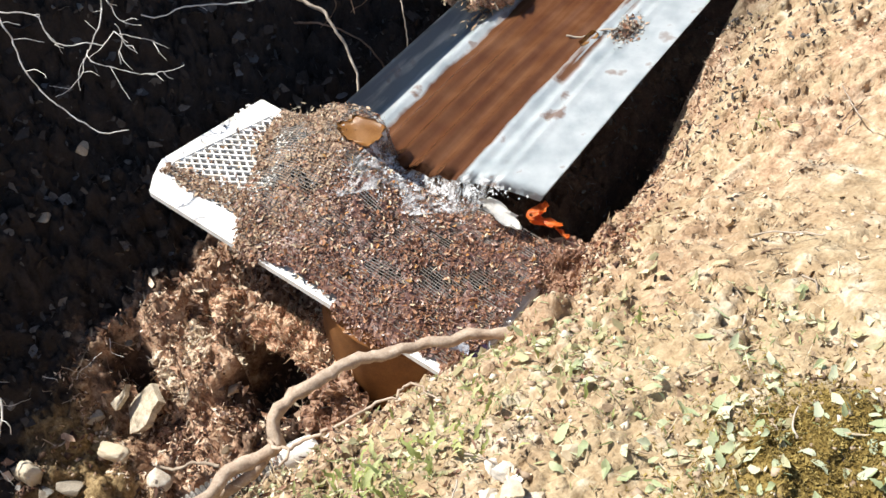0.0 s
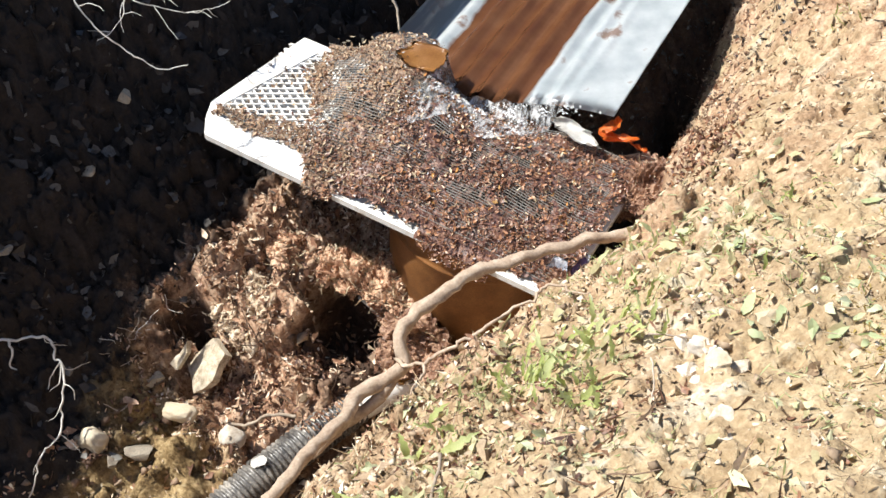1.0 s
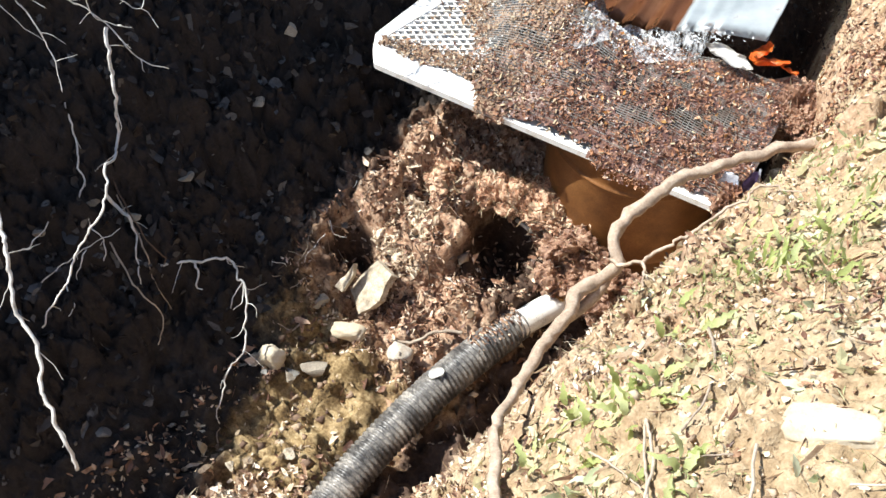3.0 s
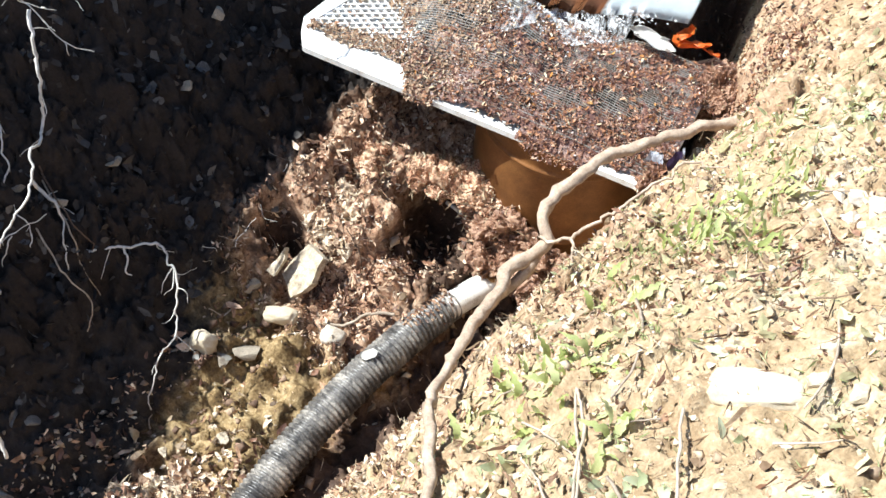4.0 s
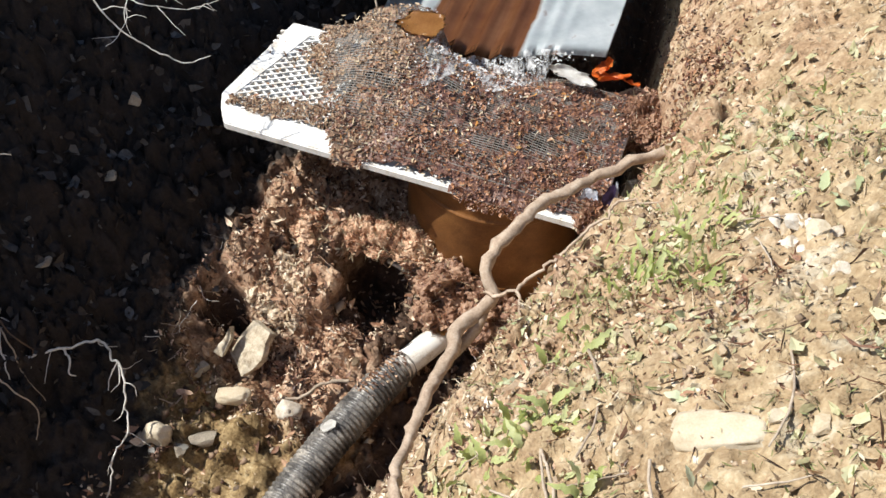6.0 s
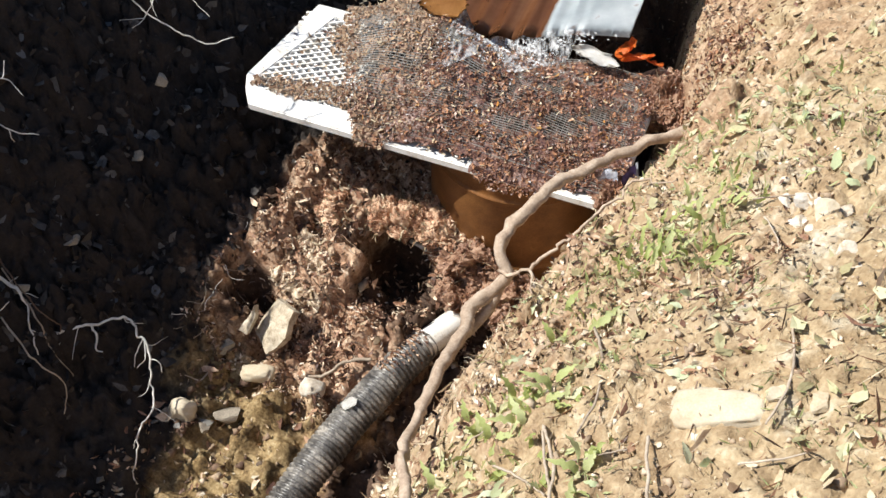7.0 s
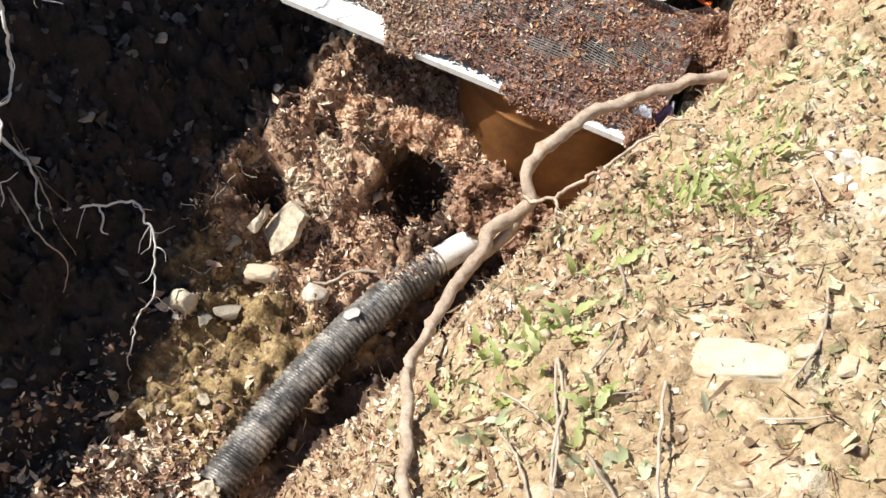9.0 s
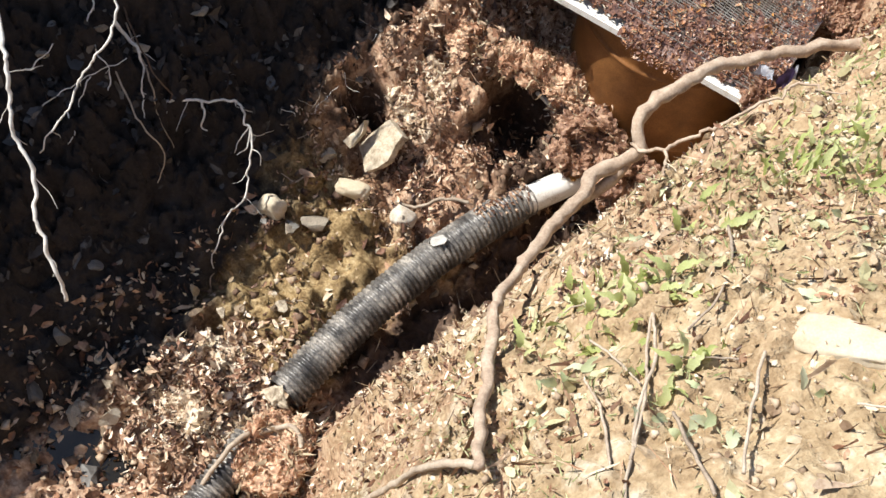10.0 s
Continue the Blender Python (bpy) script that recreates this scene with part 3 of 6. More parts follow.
def build_panel():
    panel = base("screen_tray", PANEL_AT, (0, 0, PANEL_TURN))
    bm = bmesh.new()
    outer = [(0.004, -0.006), (0.5, -0.005), (1.16, 0.0), (1.16, 0.53), (-0.005, 0.518), (-0.064, 0.115), (-0.036, 0.052)]
    inner = [(0.030, 0.072), (0.5, 0.100), (1.10, 0.100), (1.10, 0.49), (0.075, 0.475), (-0.022, 0.130), (-0.004, 0.090)]
    a = [bm.verts.new((x, y, 0)) for x, y in outer]
    b = [bm.verts.new((x, y, -0.004)) for x, y in inner]
    k = len(a)
    top = [bm.faces.new((a[i], a[(i + 1) % k], b[(i + 1) % k], b[i])) for i in range(k)]
    ex = bmesh.ops.extrude_face_region(bm, geom=top)
    bmesh.ops.translate(bm, verts=[g for g in ex["geom"] if isinstance(g, bmesh.types.BMVert)], vec=(0, 0, -0.028))
    bmesh.ops.recalc_face_normals(bm, faces=bm.faces)
    bmesh.ops.bevel(bm, geom=list(bm.edges), offset=0.004, segments=2, affect="EDGES")
    part("frame", bm, WHITE_PLASTIC, panel, smooth=False)
    bm = bmesh.new()
    lo, hi = (-0.028, 0.066), (0.28, 0.492)
    for sign, lift in ((1, 0.0), (-1, -0.003)):
        d = Vector((math.cos(radians(34)), sign * math.sin(radians(34)), 0))
        n = Vector((-d.y, d.x, 0))
        for s in np.arange(-0.8, 0.8, 0.0230):
            p = Vector((0.31, 0.27, 0)) + n * float(s)
            span = [-9.0, 9.0]
            for ax in (0, 1):
                t0, t1 = sorted(((lo[ax] - p[ax]) / d[ax], (hi[ax] - p[ax]) / d[ax]))
                span = [max(span[0], t0), min(span[1], t1)]
            if span[1] - span[0] > 0.01:
                p0, p1, w = p + d * span[0], p + d * span[1], n * 0.0032
                quad = [p0 - w, p1 - w, p1 + w, p0 + w]
                up = [bm.verts.new(q + Vector((0, 0, lift - 0.006))) for q in quad]
                dn = [bm.verts.new(q + Vector((0, 0, lift - 0.018))) for q in quad]
                bm.faces.new(up)
                bm.faces.new(dn[::-1])
                for i in range(4):
                    bm.faces.new((up[i], dn[i], dn[(i + 1) % 4], up[(i + 1) % 4]))
    bmesh.ops.recalc_face_normals(bm, faces=bm.faces)
    part("lattice", bm, WHITE_PLASTIC, panel, "white diamond lattice", smooth=False)
    # Added board: stops sun falling through lattice and screen onto the ground below.
    bm = bmesh.new()
    bmesh.ops.create_cube(bm, size=1)
    bmesh.ops.scale(bm, verts=bm.verts, vec=(1.10, 0.42, 0.006))
    bmesh.ops.translate(bm, verts=bm.verts, vec=(0.56, 0.28, -0.045))
    part("tray_floor", bm, TRAY_SHADE, panel, "dark board added under the lattice to block light", smooth=False)
    tagged(panel, "white plastic lattice tray, half buried in dead leaves", "tray")


build_panel()


def screen_edge(v):
    """Where the wire screen begins along the tray, for each distance from its front edge."""
    return 0.345 - 0.46 * v


def build_wire_mesh():
    screen = base("wire_screen", PANEL_AT, (0, 0, PANEL_TURN))

    def wire(u, v, w):
        z = pile(u, v)
        k = len(u)
        rows = [np.stack([u - w, v - w, z], 1), np.stack([u + w, v + w, z], 1), np.stack([u, v, z + 2 * w], 1)]
        verts = np.stack(rows, 1).reshape(-1, 3)
        a = np.arange(k - 1) * 3
        faces = np.concatenate([np.stack([a + i, a + 3 + i, a + 3 + (i + 1) % 3, a + (i + 1) % 3], 1) for i in range(3)])
        soup("wire", verts, faces, WIRE).parent = screen

    for v in np.arange(0.026, 0.56, 0.0088):
        us = np.linspace(max(screen_edge(v), 0.26 if v > 0.485 else 0) + 0.012 * math.sin(v * 21), 1.13, 40)
        wire(us, np.full(40, v) + 0.003 * np.sin(us * 9 + v * 30), 0.0014)
    for u in np.arange(0.20, 1.13, 0.0150):
        vs = np.linspace(min(0.48, max(0.026, (0.345 - u) / 0.46)), 0.56 if u > 0.26 else 0.485, 26)
        wire(np.full(26, u) + 0.004 * np.sin(vs * 11), vs, 0.0012)
    tagged(screen, "grey wire screen draped over the tray, clogged with leaves", "screen")


build_wire_mesh()


TAN_LEAF = material("tan_leaf", [(0.1, (0.09, 0.046, 0.030)), (0.4, (0.27, 0.165, 0.10)), (0.7, (0.44, 0.31, 0.20)), (0.95, (0.64, 0.52, 0.38))], 60, 0.7, per="island", spread=0.32)


FINES = material("leaf_fines", [(0.34, (0.05, 0.026, 0.018)), (0.45, (0.20, 0.12, 0.082)), (0.54, (0.38, 0.255, 0.175)), (0.66, (0.62, 0.48, 0.35))], 60, 0.7, bump=0.9, fine=190)
WET_FINES = material("wet_leaf_fines", [(0.34, (0.022, 0.010, 0.010)), (0.46, (0.10, 0.046, 0.038)), (0.55, (0.21, 0.105, 0.075)), (0.67, (0.42, 0.27, 0.19))], 60, 0.45, bump=0.9, fine=190, spec=0.6)
CLEAR = ((0.26, 0.36, 0.050, 0.050), (0.315, 0.20, 0.040, 0.050), (0.515, 0.365, 0.045, 0.030), (0.93, 0.21, 0.06, 0.035), (1.02, 0.28, 0.05, 0.03), (0.80, 0.15, 0.05, 0.025), (0.62, 0.29, 0.04, 0.02), (0.86, 0.33, 0.04, 0.02), (0.42, 0.25, 0.04, 0.03))


def clear(u, v):
    """1 where the wire lies free of leaves, 0 where they clog it."""
    return np.clip(sum(heap(u, v, *at, 1.0) for at in CLEAR) * (0.55 + 0.9 * lattice_noise(u, v, 0.035, 12)), 0, 1)


def dry_share(u, v):
    return rise(0.66, 0.24, u + 0.3 * (lattice_noise(u, v, 0.09, 7) - 0.5))


def build_fines():
    """The felt of leaf crumbs and silt caught in the mesh, sagging where the wire lies free."""
    step = 0.0055
    us, vs = np.arange(0.06, 1.135, step), np.arange(-0.012, 0.555, step)
    u, v = np.meshgrid(us, vs, indexing="ij")
    u, v = u.ravel() + RNG.uniform(-0.0015, 0.0015, u.size), v.ravel() + RNG.uniform(-0.0015, 0.0015, v.size)
    z = pile(u, v) - 0.001 + 0.010 * (lattice_noise(u, v, 0.016, 3) - 0.5) + 0.008 * (lattice_noise(u, v, 0.05, 5) - 0.5) - 0.006 * clear(u, v)
    z = z - 1.2 * np.maximum(-v, 0)
    verts = np.stack([u, v, z], 1)
    w = len(vs)
    i = (np.arange(len(us) - 1)[:, None] * w + np.arange(w - 1)).ravel()
    faces = np.stack([i, i + w, i + w + 1, i + 1], 1)
    keep = (u - screen_edge(v) + 0.05 * (lattice_noise(u, v, 0.03, 9) - 0.5) > 0) & ~((v > 0.485) & (u < 0.26)) & (v < 0.53 + 0.05 * (lattice_noise(u, v, 0.05, 2) - 0.5))
    edge = v + 0.02 * (lattice_noise(u, v, 0.03, 8) - 0.5)
    keep &= (edge > np.where(u > 0.36, 0.009, 0.02)) | (rise(0.34, 0.36, u) * rise(0.46, 0.44, u) + rise(0.70, 0.74, u) * rise(0.98, 0.95, u) > 0.5)
    keep &= RNG.random(u.size) > 0.25 * clear(u, v)
    faces = faces[keep[faces].all(1)]
    dry = RNG.random(len(faces)) < dry_share(u[faces[:, 0]], v[faces[:, 0]]) * 1.2 - 0.1
    for some, mat, words in ((dry, FINES, "dry tan leaf crumbs felted into the wire screen"), (~dry, WET_FINES, "wet red-brown leaf crumbs felted into the wire screen")):
        ob = soup("leaf_felt", verts, faces[some], mat, True)
        ob.matrix_basis = PANEL
        tagged(ob, words, "leaves", kind="stuff")


build_fines()


def build_mat():
    """Loose wet leaves on the screen, thin where the mesh shows through."""
    k = 42000
    u, v = RNG.uniform(-0.03, 1.16, k), RNG.uniform(-0.035, 0.56, k)
    inside = u - screen_edge(v)
    cover = 0.58 + 1.1 * (lattice_noise(u, v, 0.05, 6) - 0.5) - 0.85 * clear(u, v)
    cover = cover + heap(u, v, 1.12, 0.10, 0.08, 0.10, 1.5) + heap(u, v, 0.39, 0.01, 0.09, 0.05, 2.2) + 0.45 * rise(0.015, 0.03, v) * rise(0.12, 0.09, v)
    lip = rise(0.008, -0.002, v + 0.02 * (lattice_noise(u, v, 0.03, 8) - 0.5))
    cover = cover - lip * 3.0 * (rise(0.45, 0.48, u) * rise(0.74, 0.70, u) + rise(0.95, 0.98, u) * rise(1.08, 1.04, u))
    bare = 0.03 + 1.2 * rise(-0.05, 0.0, inside + 0.06 * (lattice_noise(u, v, 0.05, 3) - 0.5))
    bare = bare + 2.4 * np.exp(-(((v - 0.092 - 0.10 * np.maximum(u, 0)) / (0.020 + 0.14 * np.maximum(u, 0))) ** 2)) + 1.3 * rise(0.08, 0.17, u) * rise(0.27, 0.38, v)
    bare = bare - 4.0 * rise(0.075, 0.055, v + 0.05 * (lattice_noise(u, v, 0.06, 9) - 0.5) - 0.05 * np.maximum(u, 0)) * rise(0.0, -0.02, inside)
    bare = bare - 2.0 * rise(0.435, 0.455, v + 0.03 * (lattice_noise(u, v, 0.04, 5) - 0.5)) * rise(0.16, 0.10, u)
    cover = np.where(inside < 0, bare, cover) - 4.0 * rise(0.48, 0.495, v) * rise(0.26, 0.20, u)
    cover = cover - 3.0 * rise(0.52, 0.60, v) * (lattice_noise(u, v, 0.08, 3) > 0.5) - 3.0 * rise(0.035, 0.01, v) * rise(1.03, 1.06, u) + rise(0.02, -0.01, v) * (1.2 * rise(0.72, 0.76, u) * rise(0.97, 0.9, u) - 0.3)
    keep = (RNG.random(k) < cover) & ~((v < 0) & (cover < 0.5))
    u, v = u[keep], v[keep]
    on_tray = u - screen_edge(v) < -0.02
    z = np.where(on_tray, 0.004 * RNG.random(len(u)), pile(u, np.maximum(v, 0)) + RNG.uniform(0.0, 0.008, len(u))) - (0.4 + 1.0 * lattice_noise(u, v, 0.06, 2)) * np.maximum(-v, 0)
    at = np.stack([u, v, z], 1)
    dry = RNG.random(len(u)) < 0.85 * dry_share(u, v)
    for some, mat, words in ((dry, TAN_LEAF, "dry tan dead leaf crumbs on the screen"), (~dry, MAT_LEAF, "wet red-brown dead leaves clogging the screen")):
        n = int(some.sum())
        sizes = RNG.uniform(0.004, 0.012, n) * RNG.choice([0.7, 1, 1, 2.0], n)
        ob = scatter("leaf_mat", at[some], np.tile([0, -0.2, 1.0], (n, 1)), sizes, mat, 0.5, 0.55, 0.35)
        ob.matrix_basis = PANEL
        tagged(ob, words, "leaves", kind="stuff")
    k = 700
    u, v = RNG.uniform(0.1, 1.12, k), RNG.uniform(0.0, 0.53, k)
    pick = (u - screen_edge(v) > 0) & (RNG.random(k) < 0.75 - 0.7 * clear(u, v))
    u, v = u[pick], v[pick]
    at = np.stack([u, v, pile(u, v) + 0.010], 1)
    ob = scatter("leaf_chips", at, np.tile([0, -0.1, 1.0], (len(u), 1)), RNG.uniform(0.008, 0.022, len(u)), DRY_LEAF, 0.6, 0.4, 0.3)
    ob.matrix_basis = PANEL
    tagged(ob, "pale dry leaf scraps on the screen", "leaves", kind="stuff")


build_mat()
for mat, words in ((WET_RUST, "orange-brown wet leaves on the screen"), (TAN, "golden-tan wet leaves on the screen")):
    u, v = RNG.uniform(0.35, 1.1, 48), RNG.uniform(0.03, 0.5, 48)
    ob = scatter("leaf_chips", np.stack([u, v, pile(u, v) + 0.012], 1), np.tile([0, -0.1, 1.0], (48, 1)), RNG.uniform(0.008, 0.021, 48), mat, 0.6, 0.5, 0.3)
    ob.matrix_basis = PANEL
    tagged(ob, words, "leaves", kind="stuff")

# ---------------------------------------------------------------- roofing sheet with the water on it
SHEET_CORNER = Vector((0.118, 1.267, 0.81))
SHEET_UP = Vector((-0.27, 0.96, 0.05)).normalized()
SHEET_LEFT = Vector((-0.96, -0.27, -0.215)).normalized()
SHEET_W, SHEET_L = 0.742, 1.75


def rib(c):
    """Cross-section of the sheet, from its wide flat edge over rounded ribs to the turned-up far edge."""
    z = 0.0
    for at, h, w in ((0.15, 0.006, 0.016), (0.20, 0.011, 0.018), (0.255, 0.014, 0.020), (0.33, 0.024, 0.020), (0.41, 0.026, 0.021), (0.49, 0.026, 0.021), (0.57, 0.024, 0.020), (0.655, 0.016, 0.022)):
        z += h * math.exp(-(((c - at) / w) ** 2))
    return z + 2.2 * max(0.0, c - 0.695)


def sheet_material():
    m = bpy.data.materials.new("galvanised_sheet")
    m.use_nodes = True
    t, n = m.node_tree, m.node_tree.nodes
    b = n["Principled BSDF"]
    co, sep = n.new("ShaderNodeTexCoord"), n.new("ShaderNodeSeparateXYZ")
    t.links.new(co.outputs["Object"], sep.inputs[0])
    stretch = n.new("ShaderNodeMapping")
    stretch.inputs["Scale"].default_value = (20, 1.2, 6)
    t.links.new(co.outputs["Object"], stretch.inputs[0])
    streak, spots, fine = n.new("ShaderNodeTexNoise"), n.new("ShaderNodeTexNoise"), n.new("ShaderNodeTexNoise")
    t.links.new(stretch.outputs[0], streak.inputs["Vector"])
    streak.inputs["Scale"].default_value, streak.inputs["Detail"].default_value = 2.4, 8
    for node, s in ((spots, 9.0), (fine, 70.0)):
        t.links.new(co.outputs["Object"], node.inputs["Vector"])
        node.inputs["Scale"].default_value, node.inputs["Detail"].default_value = s, 6

    def maths(op, a, c):
        node = n.new("ShaderNodeMath")
        node.operation = op
        for i, v in enumerate((a, c)):
            if isinstance(v, (int, float)):
                node.inputs[i].default_value = v
            else:
                t.links.new(v, node.inputs[i])
        return node.outputs[0]

    def span(v, a, c):
        node = n.new("ShaderNodeMapRange")
        node.inputs[1].default_value, node.inputs[2].default_value = a, c
        t.links.new(v, node.inputs[0])
        return node.outputs[0]

    wob = maths("MULTIPLY", maths("SUBTRACT", spots.outputs[0], 0.5), 0.05)
    x = maths("ADD", sep.outputs[0], wob)
    strip = maths("MULTIPLY", span(x, 0.262, 0.275), span(x, 0.635, 0.622))
    edge = maths("MULTIPLY", span(spots.outputs[0], 0.60, 0.66), span(sep.outputs[1], 1.6, 0.02))
    line = maths("MULTIPLY", maths("MULTIPLY", span(x, 0.215, 0.235), span(x, 0.275, 0.255)), span(maths("ADD", sep.outputs[1], spots.outputs[0]), 1.0, 1.08))
    rust = maths("MAXIMUM", strip, maths("MAXIMUM", edge, maths("MULTIPLY", line, span(streak.outputs[0], 0.40, 0.50))))
    zinc, iron = n.new("ShaderNodeValToRGB"), n.new("ShaderNodeValToRGB")
    for r, stops in ((zinc, ((0.3, (0.46, 0.52, 0.55)), (0.6, (0.72, 0.76, 0.78)))), (iron, ((0.34, (0.14, 0.052, 0.025)), (0.5, (0.195, 0.080, 0.036)), (0.66, (0.27, 0.125, 0.062))))):
        for i, (at, c) in enumerate(stops):
            el = r.color_ramp.elements[i] if i < 2 else r.color_ramp.elements.new(at)
            el.position, el.color = at, tint(c)
    t.links.new(spots.outputs[0], zinc.inputs[0])
    t.links.new(maths("ADD", maths("MULTIPLY", spots.outputs[0], 0.6), maths("MULTIPLY", streak.outputs[0], 0.4)), iron.inputs[0])
    mix = n.new("ShaderNodeMix")
    mix.data_type = "RGBA"
    t.links.new(rust, mix.inputs[0])
    t.links.new(zinc.outputs[0], mix.inputs[6])
    t.links.new(iron.outputs[0], mix.inputs[7])
    # Turned-up edge tinted dark blue-grey: shade of that face put into the zinc.
    flange_shade = n.new("ShaderNodeMix")
    flange_shade.data_type = "RGBA"
    flange_shade.inputs[7].default_value = (0.15, 0.20, 0.26, 1)
    t.links.new(maths("MULTIPLY", span(sep.outputs[0], 0.685, 0.70), span(streak.outputs[0], 0.75, 0.50)), flange_shade.inputs[0])
    t.links.new(mix.outputs[2], flange_shade.inputs[6])
    t.links.new(flange_shade.outputs[2], b.inputs["Base Color"])
    t.links.new(maths("MULTIPLY", maths("SUBTRACT", 1.0, rust), 0.12), b.inputs["Metallic"])
    t.links.new(maths("SUBTRACT", 0.48, maths("MULTIPLY", strip, 0.22)), b.inputs["Roughness"])
    bp = n.new("ShaderNodeBump")
    bp.inputs["Strength"].default_value, bp.inputs["Distance"].default_value = 0.35, 0.003
    t.links.new(maths("ADD", maths("MULTIPLY", streak.outputs[0], 0.3), fine.outputs[0]), bp.inputs["Height"])
    t.links.new(bp.outputs[0], b.inputs["Normal"])
    return m


SHEET_NORMAL = SHEET_UP.cross(SHEET_LEFT).normalized()
SHEET_UP = SHEET_LEFT.cross(SHEET_NORMAL).normalized()
SHEET = Matrix((SHEET_LEFT, SHEET_UP, SHEET_NORMAL)).transposed().to_4x4()
SHEET.translation = SHEET_CORNER


def sheet_end(c):
    return -0.07 * math.exp(-(((c - 0.42) / 0.2) ** 2))


def build_sheet():
    bm = bmesh.new()
    cols, rows = 120, 30
    grid = []
    for i in range(cols + 1):
        c = SHEET_W * i / cols
        line = []
        for j in range(rows + 1):
            a = SHEET_L * j / rows
            ragged = (0.012 * noise.noise(Vector((c * 30, 0, 0))) * (c > 0.25) if j == 0 else 0) + sheet_end(c) * (1 - j / rows) ** 6
            flat = 1 - (0.35 + 0.45 * float(rise(0.35, 1.0, a))) * (0.28 < c < 0.63)
            line.append(bm.verts.new((c, a + ragged, rib(c) * flat + 0.01 * math.sin(a * 2.1 + c * 3) + (0.002 - rib(c) * 0.95) * max(0.0, 1 - a / 0.16) * (c < 0.3))))
        grid.append(line)
    top = [bm.faces.new((grid[i][j], grid[i + 1][j], grid[i + 1][j + 1], grid[i][j + 1])) for i in range(cols) for j in range(rows)]
    bmesh.ops.solidify(bm, geom=top, thickness=0.0022)
    bmesh.ops.recalc_face_normals(bm, faces=bm.faces)
    ob = part("roofing_sheet", bm, sheet_material())
    ob.matrix_basis = SHEET
    tagged(ob, "galvanised corrugated roofing sheet, rusted brown down its middle", "metal sheet")


build_sheet()


def veil_material():
    """Thin white water, torn into streaks that run the way it falls."""
    m = FOAM.copy()
    m.name = "white_water_veil"
    t, n = m.node_tree, m.node_tree.nodes
    co, stretch, streak, fall = n.new("ShaderNodeTexCoord"), n.new("ShaderNodeMapping"), n.new("ShaderNodeTexNoise"), n.new("ShaderNodeMapRange")
    stretch.inputs["Scale"].default_value = (30, 12, 12)
    streak.inputs["Scale"].default_value, streak.inputs["Detail"].default_value, streak.inputs["Roughness"].default_value = 1.5, 7, 0.72
    fall.inputs[1].default_value, fall.inputs[2].default_value, fall.inputs[3].default_value, fall.inputs[4].default_value = 0.45, 0.66, 0.0, 0.85
    t.links.new(co.outputs["Object"], stretch.inputs[0])
    t.links.new(stretch.outputs[0], streak.inputs["Vector"])
    t.links.new(streak.outputs[0], fall.inputs[0])
    t.links.new(fall.outputs[0], n["Principled BSDF"].inputs["Alpha"])
    return m


def build_splash():
    """White water that leaves the sheet's end and breaks on the leaves."""
    bm = bmesh.new()
    inv, to_panel = SHEET.inverted(), PANEL.inverted()
    cols, rows, grid = 44, 22, []
    for i in range(cols + 1):
        c = 0.16 + 0.40 * i / cols
        reach = 0.06 + 0.25 * math.exp(-(((c - 0.42) / 0.075) ** 2)) + 0.20 * math.exp(-(((c - 0.25) / 0.07) ** 2)) + 0.015 * noise.noise(Vector((c * 50, 0, 2)))
        line = []
        for j in range(rows + 1):
            hop = reach * j / rows - 0.025
            p = SHEET @ Vector((c + 0.25 * max(hop, 0), sheet_end(c) - hop, rib(c) * 0.6 + 0.006))
            local = to_panel @ p
            floor_z = PANEL_AT[2] + float(pile(local.x, min(max(local.y, 0), 0.56))) + 0.010
            if hop > 0:
                p.z = max(p.z - 1.2 * hop, floor_z)
            p += noise.noise_vector(p * 30) * 0.0015
            line.append(bm.verts.new(inv @ p))
        grid.append(line)
    for i in range(cols):
        for j in range(rows):
            bm.faces.new((grid[i][j], grid[i + 1][j], grid[i + 1][j + 1], grid[i][j + 1]))
    veil = part("water_veil", bm, veil_material())
    veil.matrix_basis = SHEET
    tagged(veil, "thin white veil of water falling off the sheet", "water", kind="stuff")
    spots, sizes = [], []
    r = random.Random(5)
    for k in range(2200):
        c = r.gauss(0.34, 0.10) if k % 4 else r.uniform(0.10, 0.54)
        edge = SHEET @ Vector((c, sheet_end(c), rib(c) * 0.4 + 0.004))
        hop = r.expovariate(1 / (0.07 + 0.09 * math.exp(-(((c - 0.38) / 0.10) ** 2))))
        p = edge + Vector((r.gauss(-0.05, 0.25) * hop, 0.012 - hop, -0.4 * hop))
        if noise.noise(Vector((p.x * 24, p.y * 24, 3))) + 0.5 * noise.noise(Vector((p.x * 70, p.y * 70, 8))) < 0.02 + 0.8 * hop:
            continue
        local = to_panel @ p
        p.z = max(p.z, PANEL_AT[2] + float(pile(local.x, max(local.y, 0))) + 0.008) + r.uniform(0, 0.006)
        spots.append(p)
        sizes.append(r.uniform(0.003, 0.012))
    ob = scatter("water_splash", np.array(spots), np.tile([0.0, -0.2, 1.0], (len(spots), 1)), np.array(sizes), FOAM, 0.22, 0.7, 0.2)
    tagged(ob, "white splashing water running off the sheet onto leaves", "water", kind="stuff")


build_splash()

